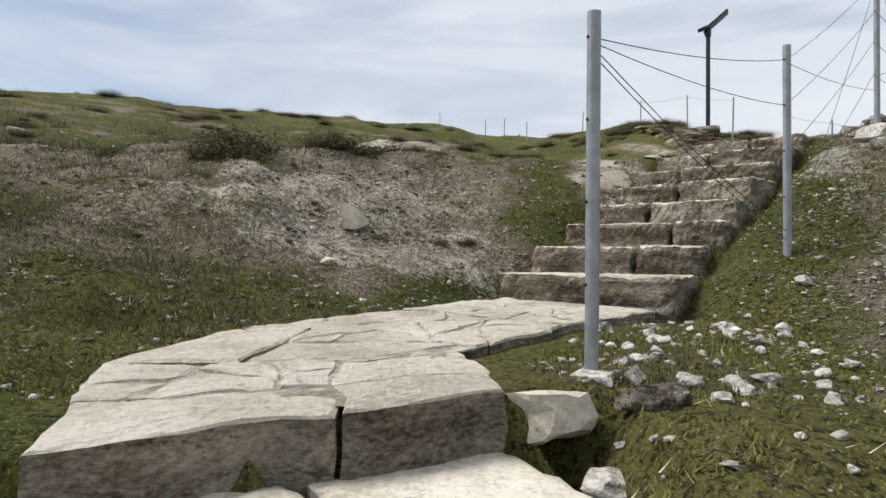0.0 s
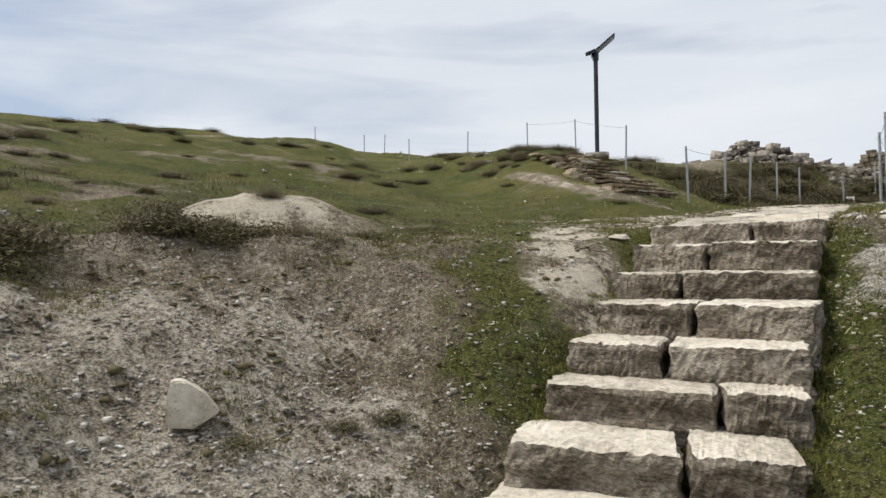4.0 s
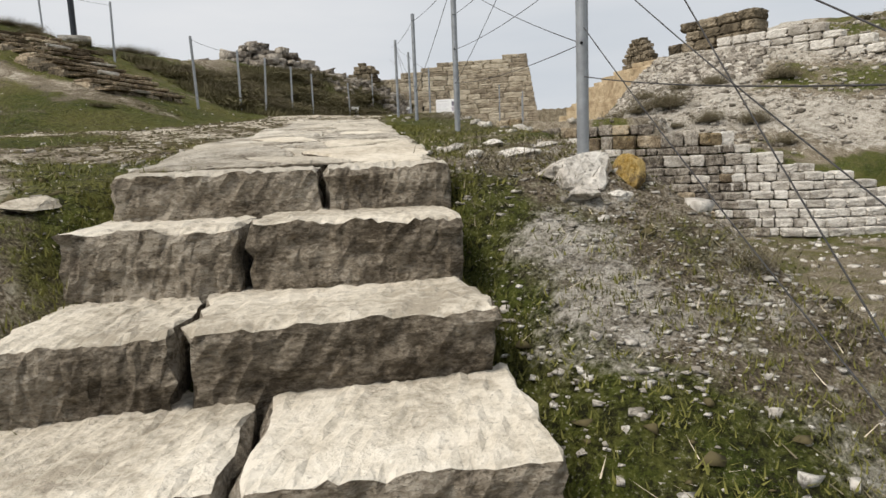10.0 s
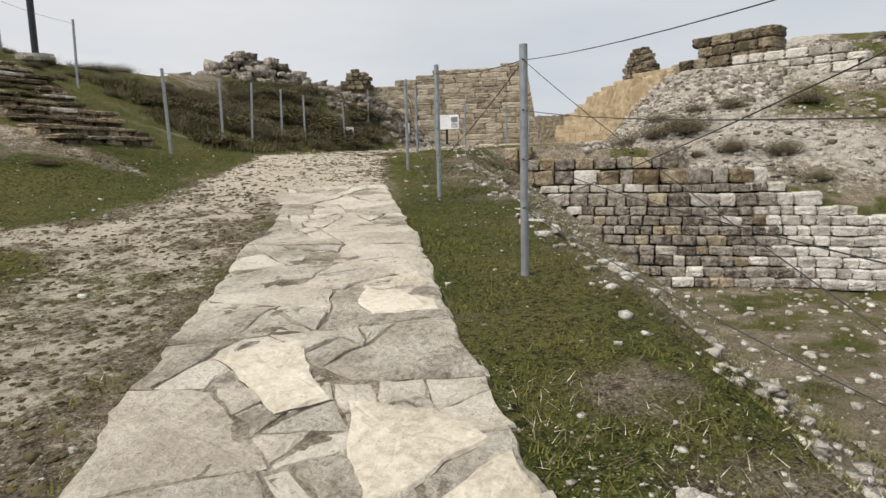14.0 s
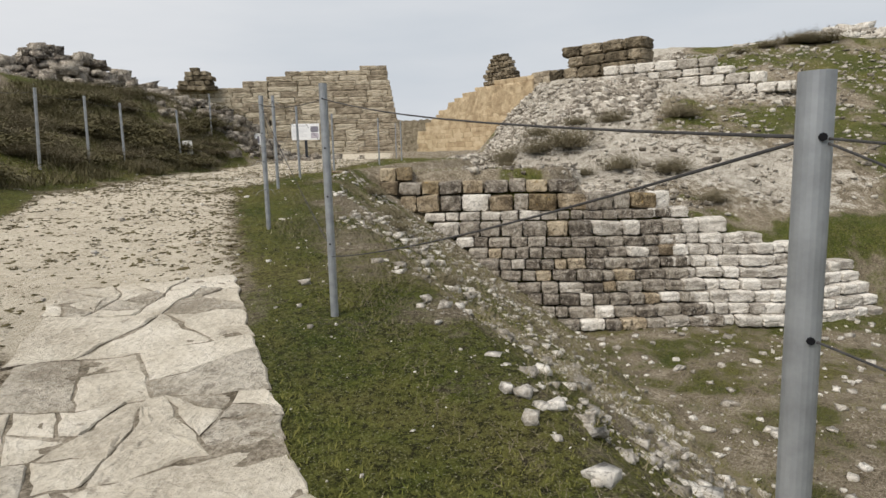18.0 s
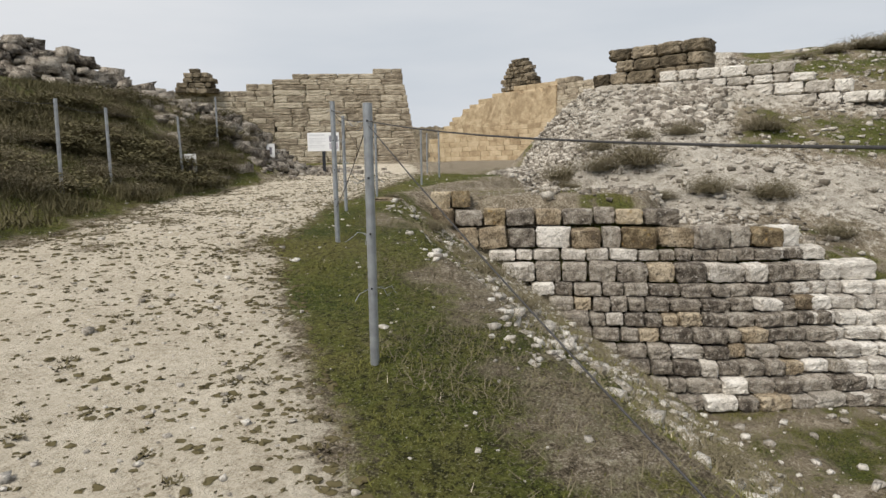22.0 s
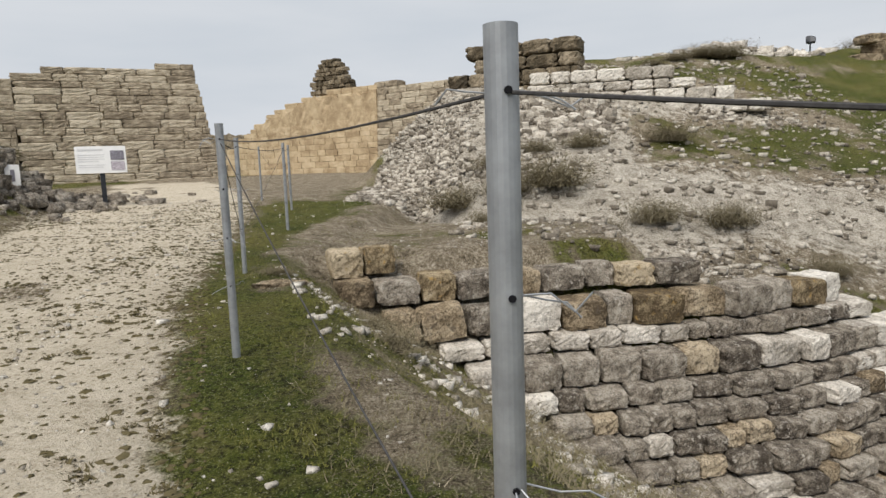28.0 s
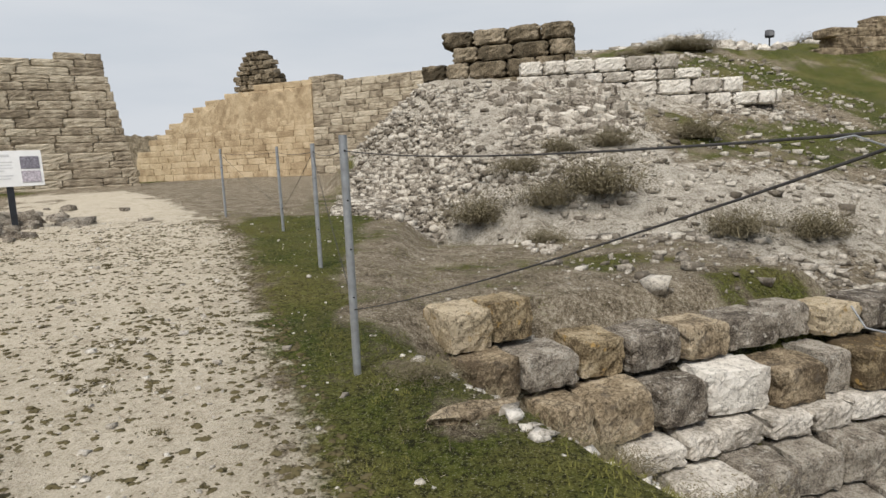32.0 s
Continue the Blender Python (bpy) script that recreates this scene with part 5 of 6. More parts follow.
BLOB_V = np.concatenate([np.stack([0.5 * np.cos(RIM), 0.5 * np.sin(RIM), 0 * RIM - 0.06], -1), np.stack([0.32 * np.cos(RIM + 0.3), 0.32 * np.sin(RIM + 0.3), 0 * RIM + 0.3], -1), [(0, 0, 0.42)]])
BLOB_F = np.array([f for i in range(9) for f in ((i, (i + 1) % 9, 9 + i), ((i + 1) % 9, 9 + (i + 1) % 9, 9 + i), (9 + i, 9 + (i + 1) % 9, 18))])
OCT_V = 0.5 * np.array([(1, 0, 0), (0, 1, 0), (-1, 0, 0), (0, -1, 0), (0, 0, 1), (0, 0, -1.0)])
OCT_F = np.array([(0, 1, 4), (1, 2, 4), (2, 3, 4), (3, 0, 4), (1, 0, 5), (2, 1, 5), (3, 2, 5), (0, 3, 5)])

rng = np.random.default_rng(51)
x, y = strewn(rng, 60000, 9)
g, sc, wh, tr = masks(x, y)
keep = (rng.random(len(x)) < np.clip(0.09 + 0.9 * sc + 0.6 * wh + 0.12 * tr, 0, 1)) & off_stone(x, y)
x, y = x[keep], y[keep]
size = 0.009 + 0.02 * rng.random(len(x)) ** 3 + 0.05 * (rng.random(len(x)) ** 18)
tagged(new("pebbles", scatter_mesh("pebbles", CHIP_V, CHIP_F, x, y, height(x, y) + 0.1 * size, size, rng, RUBBLE)), "pale limestone pebbles strewn over the earth", "pebbles", kind="stuff")

x, y = rng.uniform(22, 46, 90000), rng.uniform(2, 22, 90000)
g, sc, wh, tr = masks(x, y)
keep = (rng.random(len(x)) < 0.95 * np.maximum(wh - 0.15, 0) * ease(-0.2, 0.45, field(x, y, 2.2, 61)) + 0.07 * (y < 17)) & (-to_line(x, y, WALL_BASE) > 3.4)
x, y = x[keep], y[keep]
size = 0.045 + 0.2 * rng.random(len(x)) ** 4
tagged(new("rubble", scatter_mesh("rubble", CHIP_V, CHIP_F, x, y, height(x, y) + 0.12 * size, size, rng, MOUND_RUBBLE)), "whitish rubble stones spilling down the mound", "rubble", kind="stuff")

x, y = rng.uniform(6, 30, 9000), rng.uniform(-4, 18, 9000)
d = to_line(x, y, EDGE)
keep = (d > 0.6) & (-to_line(x, y, WALL_BASE) < 0) & (rng.random(len(x)) < 0.6)
x, y = x[keep], y[keep]
size = 0.02 + 0.16 * rng.random(len(x)) ** 4
tagged(new("pit_stones", scatter_mesh("pit_stones", CHIP_V, CHIP_F, x, y, height(x, y) + 0.1 * size, size, rng, RUBBLE)), "pale stones scattered over the hollow's floor", "stones", kind="stuff")

x, y = rng.uniform(-30, 14, 5000), rng.uniform(8, 46, 5000)
keep = (to_line(x, y, TRAIL) < -2) & (rng.random(len(x)) < ease(0.1, 0.6, field(x, y, 5, 71)))
x, y = x[keep], y[keep]
size = 0.04 + 0.16 * rng.random(len(x)) ** 4
tagged(new("hill_stones", scatter_mesh("hill_stones", CHIP_V, CHIP_F, x, y, height(x, y) + 0.1 * size, size, rng, RUBBLE)), "pale stones dotted over the grassy hillside", "stones", kind="stuff")


def blades(name, x, y, tall, wide, spread, per, rng, mat, bend=0.5, lie=0.0):
    """Tufts of leaning blades: per blades at each place, as one mesh."""
    n = len(x) * per
    z = np.repeat(height(x, y), per)
    tall = np.repeat(np.broadcast_to(tall, len(x)), per) * rng.uniform(0.5, 1.2, n)
    x, y = np.repeat(x, per) + rng.normal(0, spread, n), np.repeat(y, per) + rng.normal(0, spread, n)
    a, b = rng.uniform(0, 2 * np.pi, n), np.minimum(0.97, rng.uniform(0.1, bend, n) + lie)
    c = a + rng.normal(1.57, 0.4, n)
    w = wide * rng.uniform(0.6, 1.4, n) / 2
    px, py = np.cos(c) * w, np.sin(c) * w
    tx, ty, tz = x + np.cos(a) * tall * b, y + np.sin(a) * tall * b, z + tall * np.sqrt(1 - b * b)
    v = np.stack([np.stack([x - px, y - py, z - 0.006], -1), np.stack([x + px, y + py, z - 0.006], -1), np.stack([tx, ty, tz], -1)], 1)
    return quads(name, v.reshape(-1, 3), np.arange(3 * n).reshape(-1, 3), mat)


rng = np.random.default_rng(52)
x, y = strewn(rng, 110000, 7)
g, sc, wh, tr = masks(x, y)
keep = (rng.random(len(x)) < np.clip(g * 1.1 + 0.5 * field(x, y, 0.8, 62) + 0.05, 0.02, 1) * np.clip(1.15 - 1.9 * tr, 0, 1)) & off_stone(x, y)
x, y = x[keep], y[keep]
tagged(new("grass", blades("grass", x, y, 0.014 + 0.034 * ease(-0.1, 0.5, field(x, y, 0.45, 63)), 0.007, 0.03, 9, rng, GRASS, 0.95, 0.4)), "short green turf grass in patches", "grass", kind="stuff")
x, y = strewn(rng, 9000, 6)
g, sc, wh, tr = masks(x, y)
keep = (tr < 0.4) & off_stone(x, y) & (rng.random(len(x)) < np.where(x > 4.6, 0.12, 1.0))
x, y = x[keep], y[keep]
tagged(new("dry_stalks", blades("dry_stalks", x, y, 0.07, 0.004, 0.05, 3, rng, DRY, 0.4, 0.7)), "bleached dry stalks lying in the turf", "dry grass", kind="stuff")
x, y = strewn(rng, 30000, 2.8, [(3.4, 2.0), (4.6, 5.0), (5.9, 6.6), (8.3, 8.4), (11, 10.4), (13.2, 12.2), (16, 14.2), (18.8, 16), (21, 17.6)], 1.0)
keep = (to_line(x, y, EDGE) > -0.75 + 0.4 * field(x, y, 0.9, 65)) & (rng.random(len(x)) < ease(-0.5, 0.4, field(x, y, 1.5, 64)) * np.where(x > 10, 0.6, np.where(x > 4.6, 0.25, 1.0)))
x, y = x[keep], y[keep]
tagged(new("dry_brush", blades("dry_brush", x, y, 0.07 + 0.06 * ease(-0.2, 0.5, field(x, y, 0.9, 70)), 0.005, 0.09, 11, rng, TWIG, 0.8, 0.55)), "brown brittle brush along the edge of the drop", "dry brush", kind="stuff")

# dark moss cushions on the trail and the turf's edge
rng = np.random.default_rng(53)
x, y = strewn(rng, 72000, 3.4, [(3, 10), (5.5, 12), (7.5, 13.4), (9.4, 14.6), (13.2, 18.2), (18.2, 21.2), (24, 23.4), (30, 25.6)], 0.9)
g, sc, wh, tr = masks(x, y)
keep = (tr > 0.25) & (rng.random(len(x)) < 0.3 + 0.5 * ease(-0.1, 0.5, field(x, y, 1.1, 66)) + 0.5 * ease(0.95, 0.4, tr)) & off_stone(x, y)
x, y = x[keep], y[keep]
size = 0.016 + 0.048 * rng.random(len(x)) ** 2.2
tagged(new("moss", scatter_mesh("moss", BLOB_V, BLOB_F, x, y, height(x, y), size, rng, MOSS, 0.4)), "dark dry moss cushions dotting the trail", "moss", kind="stuff")


# ---- shrubs ----
def stems(seed, count, width, leaf=0.0):
    """Ribbons and leaves of a unit shrub as arrays of corners, four to a face."""
    r = np.random.default_rng(seed)
    quads_ = []
    for _ in range(count):
        a, up = r.uniform(0, 2 * math.pi), r.uniform(0.2, 1.4)
        long = r.uniform(0.3, 0.62)
        p = np.array([r.normal(0, 0.14), r.normal(0, 0.14), 0.0])
        d = np.array([math.cos(a) * math.cos(up), math.sin(a) * math.cos(up), math.sin(up)])
        side = np.cross(d, (0, 0, 1.0))
        side = side / (np.linalg.norm(side) + 1e-6) * width / 2
        for s in range(3):
            q = p + d * long / 3
            w0, w1 = side * (1 - s / 3.3), side * (1 - (s + 1) / 3.3)
            quads_.append((p - w0, p + w0, q + w1, q - w1))
            for _ in range(4 if leaf else 0):
                c = q + r.normal(0, 0.045, 3)
                u, v = r.normal(0, 1, 3), r.normal(0, 1, 3)
                u, v = u / np.linalg.norm(u) * leaf, v / np.linalg.norm(v) * leaf * 0.6
                quads_.append((c - u, c - v, c + u, c + v))
            p = q
            d = d + r.normal(0, 0.25, 3)
            d = d / np.linalg.norm(d)
    return np.array(quads_)


def shrub_mesh(name, seed, count, width, mat, leaf=0.0):
    q = stems(seed, count, width, leaf)
    return quads(name, q.reshape(-1, 3), np.arange(len(q) * 4).reshape(-1, 4), mat)


BARE = [shrub_mesh("dry_shrub", s, 420, 0.011, TWIG, 0.014) for s in (1, 2, 3)]
SCRUB = [shrub_mesh("scrub", s, 170, 0.016, HEDGE, 0.035) for s in (4, 5, 6)]


def shrub(name, label, x, y, wide, tall, data, turn, group=""):
    ob = new(name, data)
    ob.matrix_basis = pose(x, y, ground_at(x, y) - 0.04, 0, 0, turn) @ Matrix.Diagonal((wide, wide, tall, 1))
    return tagged(ob, label, "shrub", group)


for i, (x, y, w) in enumerate([(30.2, 17.2, 1.9), (31.0, 16.2, 1.5), (30.0, 14.8, 2.4), (32.2, 15.0, 1.3), (32.7, 13.6, 1.6), (28.3, 12.6, 1.6), (28.4, 11.0, 1.7), (29.3, 17.9, 1.0), (27.8, 13.8, 0.9), (29.6, 15.9, 1.6), (26.6, 9.6, 1.2), (33.5, 11.0, 1.8), (27.4, 16.4, 1.0)]):
    shrub("dry_shrub", "grey-brown leafless shrub on the white mound", x, y, w, w * 0.6, BARE[i % 3], 47 * i, "shrubs on the mound")
for i, (x, y, w) in enumerate([(-1.4, 7.75, 0.8), (-2.15, 7.05, 0.9), (-2.3, 6.7, 0.7), (-2.2, 7.5, 0.6), (-0.3, 7.7, 0.45), (-3.6, 8.8, 0.9)]):
    shrub("dry_shrub", "dark brown scrubby tussock on the bank's crest", x, y, w, w * 0.55, BARE[(i + 1) % 3], 80 * i, "tussocks on the bank")
for i, (x, y, w) in enumerate([(4.9, 5.5, 0.6), (5.4, 6.0, 0.5), (6.2, 6.4, 0.6), (8.6, 8.4, 0.5), (12.4, 12.2, 0.7), (14.9, 14.2, 0.8), (16.6, 15.2, 0.9), (18.2, 16.2, 0.9), (19.2, 17.2, 0.8), (20.2, 17.6, 0.7), (20.5, 18.7, 0.5)]):
    shrub("dry_shrub", "brown brittle bush at the edge of the drop", x, y, w, w * 0.5, BARE[i % 3], 33 * i, "bushes along the drop")
for i, (x, y, w) in enumerate([(46.8, 6.2, 2.6), (47.5, 4.9, 3.2), (45.8, 7.6, 1.6), (44.5, 9.0, 1.4), (52.5, -4.5, 3.0)]):
    shrub("crest_bush", "pale brown leafless bush on the skyline of the mound", x, y, w, w * 0.45, BARE[i % 3], 50 * i, "bushes on the skyline")
for i, (x, y, w) in enumerate([(-2.2, 6.9, 0.8), (-2.05, 6.6, 0.6), (-1.2, 7.6, 0.6), (-0.6, 7.75, 0.5)]):
    shrub("scrub", "dark green-brown tussock on the bank", x, y, w, w * 0.6, SCRUB[i % 3], 80 * i + 20, "tussocks on the bank")
r_ = np.random.default_rng(91)
for i in range(170):
    x = r_.uniform(11.5, 31)
    y = (10.9 + r_.uniform(0.5, 4.4) + 0.485 * x) / 0.875
    w = r_.uniform(0.7, 1.7)
    shrub("scrub", "dark evergreen scrub on the embankment", x, y, w, w * r_.uniform(0.3, 0.45), SCRUB[i % 3] if r_.random() < 0.45 else BARE[i % 3], 61 * i, "scrub on the embankment")
r_ = np.random.default_rng(92)
for i in range(110):
    x, y = r_.uniform(-24, 8), r_.uniform(9.2, 40)
    if -0.485 * x + 0.875 * y > 10.5:
        w = r_.uniform(0.5, 1.3)
        shrub("dry_shrub", "low brown scrub on the grassy hillside", x, y, w, w * 0.35, BARE[i % 3], 29 * i, "scrub on the hillside")

# rubble on the embankment's crest and by the tower
for name, x0, y0, sx_, sy_, n, big in (("crest_rubble", 23.0, 33.2, 3.2, 1.4, 700, 0.6), ("slope_rubble", 27.9, 28.6, 2.0, 1.1, 700, 0.4), ("far_rubble", 53.0, 2.5, 2.5, 2.5, 300, 0.8)):
    x, y = rng.normal(x0, sx_, n), rng.normal(y0, sy_, n)
    heap = (1.7 if name == "crest_rubble" else 0.5) * np.exp(-((x - x0) / sx_) ** 2 - ((y - y0) / sy_) ** 2)
    size = 0.18 + big * rng.random(n) ** 2
    tagged(new(name, scatter_mesh(name, CHIP_V, CHIP_F, x, y, height(x, y) + heap * rng.random(n), size, rng, GREY_STONE if name != "far_rubble" else RUBBLE)), "heap of grey rubble stones on the bank", "rubble", kind="stuff")

# little notices on the hillside fence
for x, y in ((21.2, 25.0), (27.6, 27.5)):
    note = tagged(new("small_sign"), "small white notice with a dark symbol on a stake", "sign", "small notices")
    note.matrix_basis = pose(x, y, ground_at(x, y), 0, 0, -55)
    part("stake", tube("stake", [(0, 0, -0.1), (0, 0, 0.5)], 0.02, GALV, 8), note)
    board = part("board", block("board", (0.3, 0.02, 0.5), SIGN_WHITE, 83, (2, 1, 2), 0, 0.004), note)
    board.matrix_basis = pose(0, -0.03, 0.12)
    part("symbol", block("symbol", (0.09, 0.01, 0.28), SIGN_PRINT, 84, (1, 1, 2), 0, 0.003), board).matrix_basis = pose(0, -0.014, 0.1)

# dark clods, stones and stalks on the bank beside the stair and the slope right of it
rng = np.random.default_rng(54)
x, y = rng.uniform(-7, 4.6, 30000), rng.uniform(2.2, 9.5, 30000)
g, sc, wh, tr = masks(x, y)
keep = off_stone(x, y) & (rng.random(len(x)) < 0.06 + 0.12 * sc * ease(-0.4, 0.3, field(x, y, 0.8, 67)) + 0.25 * ease(0.1, 0.5, field(x, y, 0.6, 68)))
x, y = x[keep], y[keep]
size = 0.02 + 0.06 * rng.random(len(x)) ** 2.5
tagged(new("clods", scatter_mesh("clods", OCT_V, OCT_F, x, y, height(x, y), size, rng, MOSS, 0.5)), "dark earth clods and moss on the bank", "earth", kind="stuff")
x, y = rng.uniform(-7, 5, 40000), rng.uniform(2.2, 9.5, 40000)
g, sc, wh, tr = masks(x, y)
keep = off_stone(x, y) & (rng.random(len(x)) < 0.12 + 0.8 * sc)
x, y = x[keep], y[keep]
size = 0.008 + 0.03 * rng.random(len(x)) ** 5
tagged(new("bank_stones", scatter_mesh("bank_stones", CHIP_V, CHIP_F, x, y, height(x, y) + 0.1 * size, size, rng, RUBBLE)), "pale broken stones over the bare bank", "stones", kind="stuff")
x, y = rng.uniform(-6, 5.4, 18000), rng.uniform(3, 9, 18000)
keep = off_stone(x, y) & (rng.random(len(x)) < ease(-0.2, 0.4, field(x, y, 1.2, 69)) * np.where((x < -1.2) | (y < 4.4), 0.3, 1.0))
x, y = x[keep], y[keep]
tagged(new("bank_stalks", blades("bank_stalks", x, y, 0.075, 0.0035, 0.06, 1, rng, DRY, 0.4, 0.7)), "long bleached stalks lying on the bank", "dry grass", kind="stuff")

# near slope right of the stair, the bank and the hill: chips, tufts and brush
rng = np.random.default_rng(55)
x, y = rng.uniform(1.6, 6.2, 42000), rng.uniform(2.4, 9.0, 42000)
keep = off_stone(x, y) & (rng.random(len(x)) < (0.12 + 0.88 * ease(-0.15, 0.35, field(x, y, 0.6, 81))) * ease(8.2, 6.2, y) * ease(5.6, 4.4, x)) & (to_line(x, y, EDGE) < 1.0)
x, y = x[keep], y[keep]
size = 0.006 + 0.026 * rng.random(len(x)) ** 4
tagged(new("chips", scatter_mesh("chips", CHIP_V, CHIP_F, x, y, height(x, y) + 0.05 * size, size, rng, RUBBLE, 0.3)), "whitish limestone chips over the slope beside the stair", "stones", kind="stuff")
x, y = rng.uniform(-3, 5.2, 20000), rng.uniform(2.2, 9.0, 20000)
g, sc, wh, tr = masks(x, y)
keep = off_stone(x, y) & (rng.random(len(x)) < ease(0.0, 0.35, field(x, y, 0.5, 82)) * np.clip(1.1 - 2.2 * tr, 0, 1)) & (to_line(x, y, EDGE) < 1.0)
x, y = x[keep], y[keep]
tagged(new("tufts", blades("tufts", x, y, 0.03, 0.005, 0.03, 14, rng, GRASS, 0.8, 0.2)), "small green grass tufts on the stony slope", "grass", kind="stuff")
edges = [((lx, ly), (lx + 0.4, ly + 0.35)) for lx, ly, rx, ry, top in RISERS] + [((rx, ry), (rx + 0.36, ry + 0.4)) for lx, ly, rx, ry, top in RISERS]
u = rng.random(800)
k = rng.integers(0, len(edges), 800)
ends = np.array(edges)
x = ends[k, 0, 0] * (1 - u) + ends[k, 1, 0] * u + rng.normal(0, 0.06, 800)
y = ends[k, 0, 1] * (1 - u) + ends[k, 1, 1] * u + rng.normal(0, 0.06, 800)
tagged(new("edge_grass", blades("edge_grass", x, y, 0.045, 0.006, 0.03, 14, rng, GRASS, 0.8, 0.1)), "rank green grass at the ends of the steps", "grass", kind="stuff")
x = rng.uniform(11, 31, 16000)
y = (10.9 + rng.uniform(0.2, 5.0, 16000) + 0.485 * x) / 0.875
keep = rng.random(16000) < ease(-0.35, 0.3, field(x, y, 1.6, 83))
x, y = x[keep], y[keep]
tagged(new("embankment_brush", blades("embankment_brush", x, y, 0.16 + 0.12 * ease(-0.2, 0.5, field(x, y, 1.2, 84)), 0.018, 0.14, 8, rng, HEDGE, 0.9, 0.1)), "dark brush covering the embankment", "brush", kind="stuff")
x, y = rng.uniform(-26, 7, 26000), rng.uniform(7, 40, 26000)
keep = (rng.random(26000) < 0.9 * ease(0.0, 0.45, field(x, y, 2.4, 85))) & (-0.485 * x + 0.875 * y > 8.0) & (to_line(x, y, WORN) < -1.5)
x, y = x[keep], y[keep]
tagged(new("hill_brush", blades("hill_brush", x, y, 0.07 + 0.1 * ease(0, 0.5, field(x, y, 1.4, 86)), 0.012, 0.12, 8, rng, TWIG, 0.9, 0.15)), "low brown brush in patches on the hillside", "brush", kind="stuff")
for i, (x, y, w) in enumerate([(3.85, 5.0, 0.36), (3.7, 5.2, 0.25), (4.1, 5.75, 0.3), (3.45, 4.4, 0.3), (3.9, 4.4, 0.4)]):
    shrub("dry_shrub", "small brittle bush on the stony slope by the stair", x, y, w, w * 0.55, BARE[i % 3], 70 * i, "bushes by the stair")

# cobbled facing under the crowning masonry and the rubble spill beside it
cobbles = tagged(new("wall_cobble_facing"), "rough rounded fieldstones bedded in the mound's brow", "wall", kind="structure")
rng = np.random.default_rng(56)
for i in range(260):
    x, y = rng.uniform(33.6, 37.3), rng.uniform(12.4, 16.0)
    n = rng.uniform(0.2, 0.46)
    place_stone(cobbles, unit_stones(MOUND_RUBBLE if rng.random() < 0.7 else GREY_STONE), rng, x, y, ground_at(x, y) - 0.25 * n, rng.uniform(0, 180), n, n * 0.8, n * 0.75, "stone", 14)
x, y = rng.uniform(31.5, 38.5, 12000), rng.uniform(16.8, 20.6, 12000)
keep = rng.random(12000) < ease(16.6, 18.2, y) * ease(-0.5, 0.4, field(x, y, 1.8, 87))
x, y = x[keep], y[keep]
size = 0.06 + 0.2 * rng.random(len(x)) ** 2.6
tagged(new("spill_rubble", scatter_mesh("spill_rubble", CHIP_V, CHIP_F, x, y, height(x, y) + 0.12 * size, size, rng, MOUND_RUBBLE)), "pale broken stone spilling down the mound's flank", "rubble", kind="stuff")
flood = tagged(new("floodlight"), "small black floodlight on a stake on the skyline", "floodlight")
flood.matrix_basis = pose(50.4, -0.6, ground_at(50.4, -0.6), 0, 0, 60)
part("stake", tube("stake", [(0, 0, -0.2), (0, 0, 0.7)], 0.04, DARK_METAL, 8), flood)
part("lamp_head", block("lamp_head", (0.5, 0.25, 0.4), DARK_METAL, 86, (2, 1, 2), 0, 0.03), flood).matrix_basis = pose(0, 0, 0.65, 25, 0, 0)

# brown thatch and dark tufts over the bank left of the stair
rng = np.random.default_rng(57)
x, y = rng.uniform(-8, 1.2, 22000), rng.uniform(2.4, 9.6, 22000)
g, sc, wh, tr = masks(x, y)
keep = off_stone(x, y) & (rng.random(22000) < np.clip(1.1 - 1.5 * sc, 0.05, 1)) & (rng.random(22000) < 0.15 + 0.85 * ease(-0.1, 0.3, field(x, y, 0.9, 88)) * ease(0.55, 0.2, np.exp(-((x + 0.7) / 1.3) ** 2 - ((y - 6.0) / 1.2) ** 2)))
x, y = x[keep], y[keep]
tagged(new("bank_thatch", blades("bank_thatch", x, y, 0.05 + 0.05 * ease(0, 0.5, field(x, y, 0.7, 89)), 0.006, 0.05, 9, rng, HEDGE, 0.95, 0.2)), "dark matted tufts over the bank", "brush", kind="stuff")

# small dark tufts over the bank and the near hill
r_ = np.random.default_rng(93)
for i in range(90):
    x, y = r_.uniform(-9, 0.6), r_.uniform(5.6, 14)
    if x - 0.4 * (y - 5) < 0.3:
        w = r_.uniform(0.18, 0.5)
        shrub("scrub", "small dark tuft of scrub on the rough bank", x, y, w, w * 0.5, (SCRUB + BARE)[i % 6], 37 * i, "tufts on the bank")
# larger moss clumps on the trail
rng = np.random.default_rng(58)
x, y = strewn(rng, 1200, 3.0, [(9.4, 14.6), (13.2, 18.2), (18.2, 21.2), (24, 23.4), (30, 25.6)], 0.8)
g, sc, wh, tr = masks(x, y)
keep = (tr > 0.3) & (rng.random(len(x)) < 0.3 + 0.7 * ease(-0.1, 0.4, field(x, y, 1.3, 90)))
x, y = x[keep], y[keep]
tagged(new("moss_clumps", blades("moss_clumps", x, y, 0.038, 0.02, 0.028, 42, rng, MOSS, 0.2, 0.78)), "dark low moss clumps on the pale trail", "moss", kind="stuff")

# grey-brown brush about the lamp and along the hill's brow
r_ = np.random.default_rng(94)
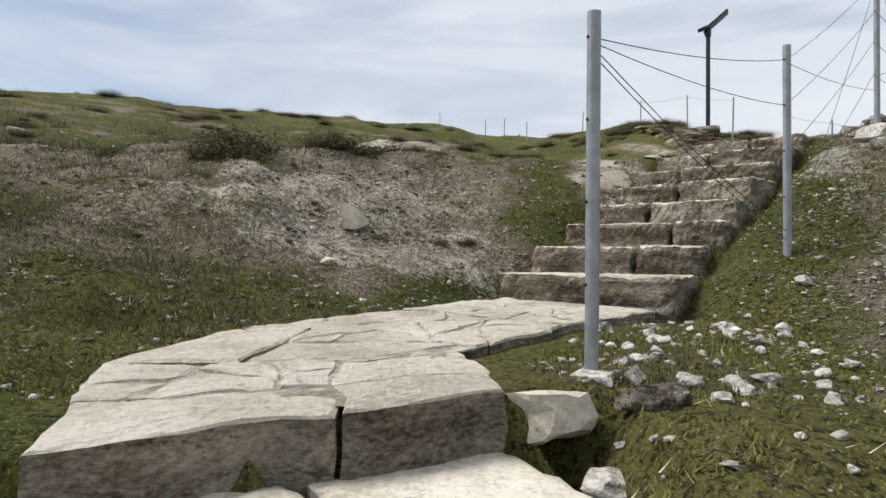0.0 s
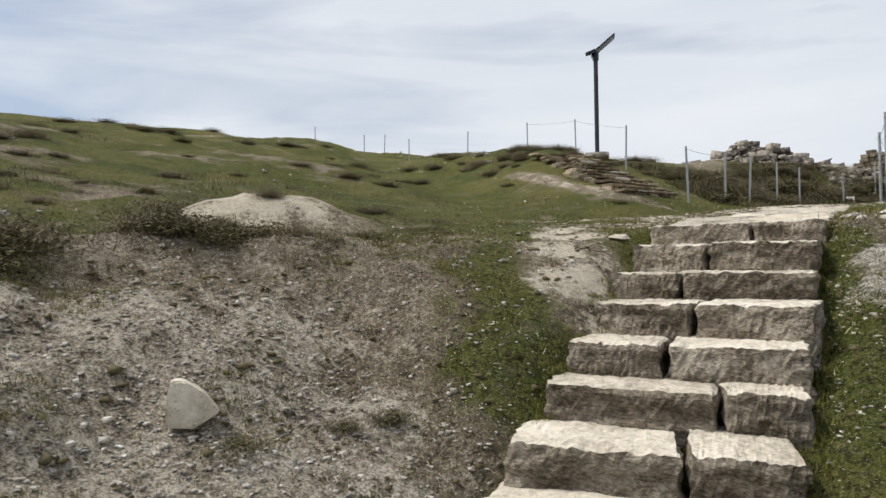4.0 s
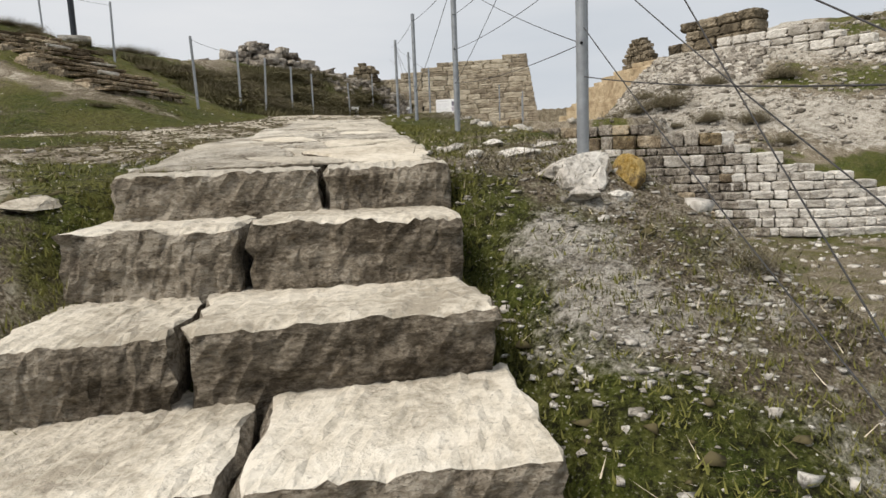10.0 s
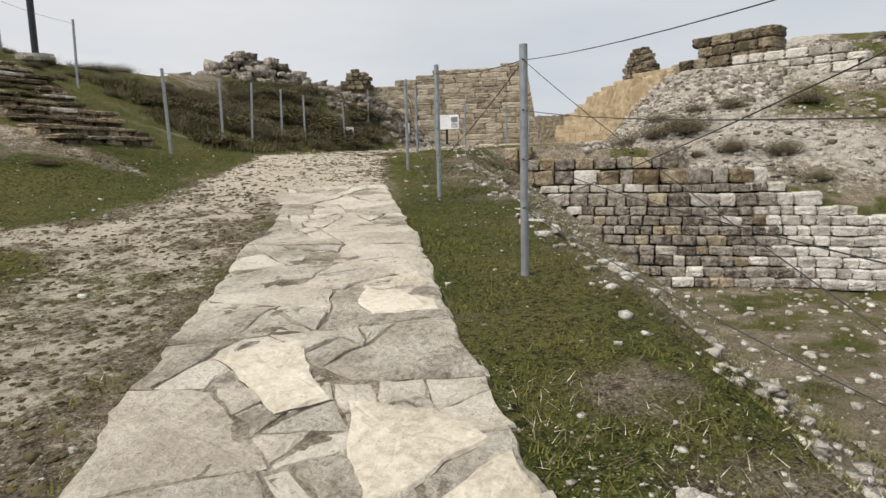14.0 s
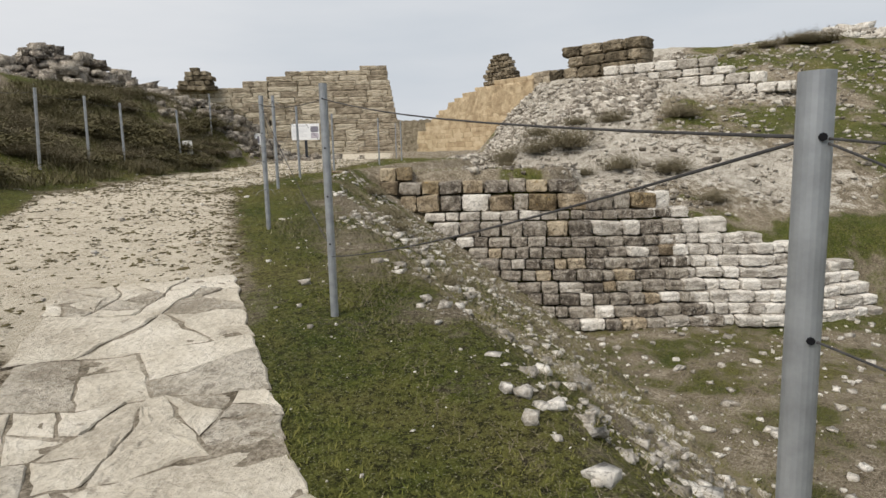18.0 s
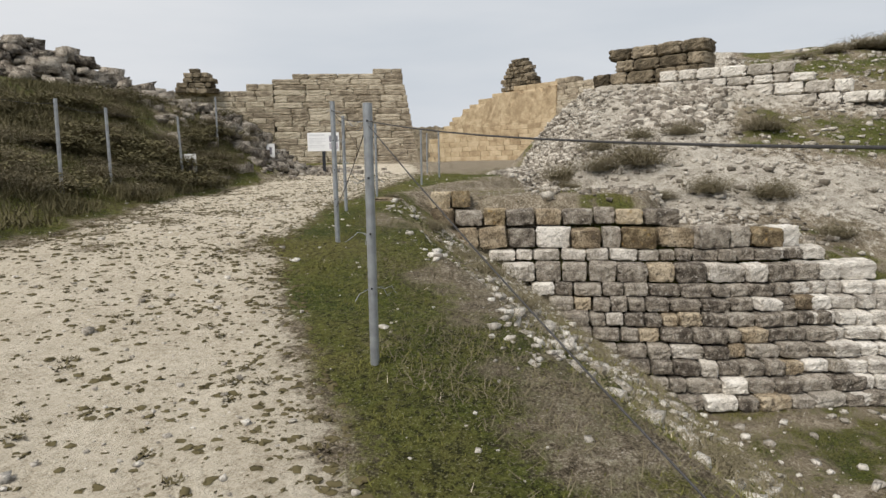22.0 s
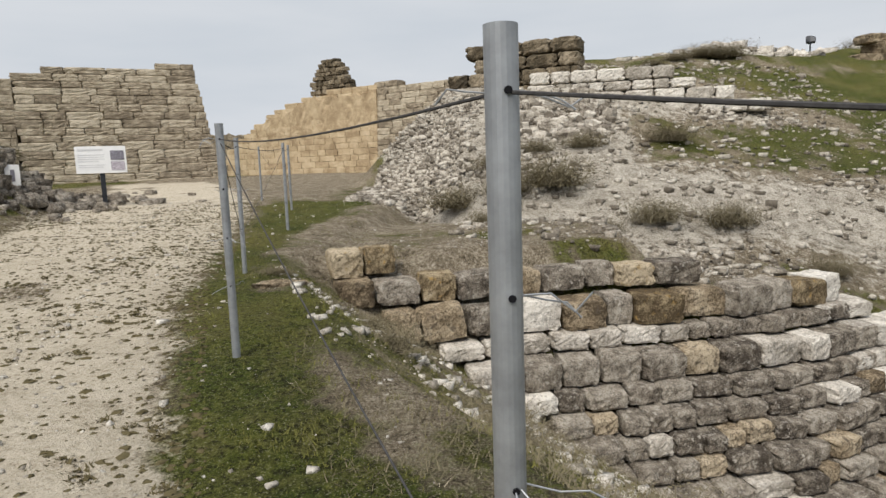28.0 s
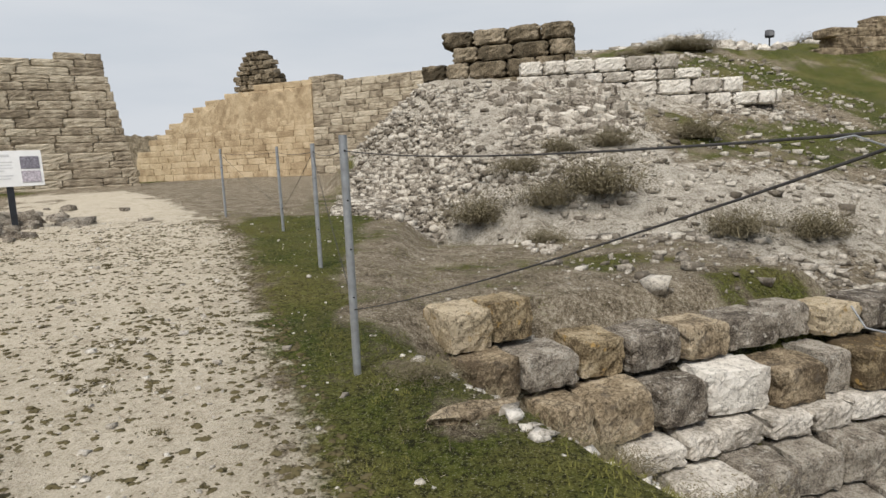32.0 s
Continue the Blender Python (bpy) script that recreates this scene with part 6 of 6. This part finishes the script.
for i in range(70):
    x, y = r_.uniform(5.5, 14.5), r_.uniform(21.5, 29)
    if -0.485 * x + 0.875 * y > 13.6 and math.hypot(x - 10.6, y - 25.95) > 1.1 and not (6.5 < x < 9.6 and y < 23.4):
        w = r_.uniform(0.5, 1.1)
        shrub("dry_shrub", "grey-brown leafless brush by the lamp", x, y, w, w * r_.uniform(0.35, 0.55), BARE[i % 3], 41 * i, "brush by the lamp")

# pale chips over the bare part of the bank
rng = np.random.default_rng(59)
x, y = rng.uniform(-4.5, 1.3, 36000), rng.uniform(3.6, 8.2, 36000)
g, sc, wh, tr = masks(x, y)
keep = off_stone(x, y) & (rng.random(36000) < np.clip(0.08 + 0.9 * sc, 0, 1) * ease(-0.3, 0.3, field(x, y, 0.5, 91)))
x, y = x[keep], y[keep]
size = 0.006 + 0.026 * rng.random(len(x)) ** 4
tagged(new("bank_chips", scatter_mesh("bank_chips", CHIP_V, CHIP_F, x, y, height(x, y) + 0.05 * size, size, rng, RUBBLE, 0.35)), "pale limestone chips over the bare bank", "stones", kind="stuff")

# stones on the lip of the drop, grass and brush on the hollow's floor
rng = np.random.default_rng(60)
x, y = strewn(rng, 16000, 2.4, [(3.9, 4.0), (4.6, 5.8), (5.9, 6.9), (8.3, 8.7), (11, 10.9), (13.2, 12.9), (16, 14.9), (18.8, 16.8), (21, 17.9)], 1.0)
keep = (to_line(x, y, EDGE) > -0.2) & (rng.random(16000) < ease(-0.3, 0.4, field(x, y, 0.9, 92)))
x, y = x[keep], y[keep]
size = 0.012 + 0.1 * rng.random(len(x)) ** 4
tagged(new("edge_stones", scatter_mesh("edge_stones", CHIP_V, CHIP_F, x, y, height(x, y) + 0.1 * size, size, rng, RUBBLE, 0.55)), "pale stones washed out along the lip of the drop", "stones", kind="stuff")
x, y = rng.uniform(6, 27, 60000), rng.uniform(2, 18, 60000)
d = to_line(x, y, EDGE)
keep = (d > 1.2) & (-to_line(x, y, WALL_BASE) < 0) & (rng.random(60000) < ease(-0.35, 0.4, field(x, y, 0.8, 93)))
x, y = x[keep], y[keep]
half = len(x) // 2
tagged(new("hollow_grass", blades("hollow_grass", x[:half], y[:half], 0.045, 0.01, 0.06, 6, rng, GRASS, 0.9, 0.15)), "thin green grass on the hollow's floor", "grass", kind="stuff")
tagged(new("hollow_brush", blades("hollow_brush", x[half:], y[half:], 0.06, 0.009, 0.07, 6, rng, TWIG, 0.9, 0.2)), "brown dry growth on the hollow's floor", "brush", kind="stuff")
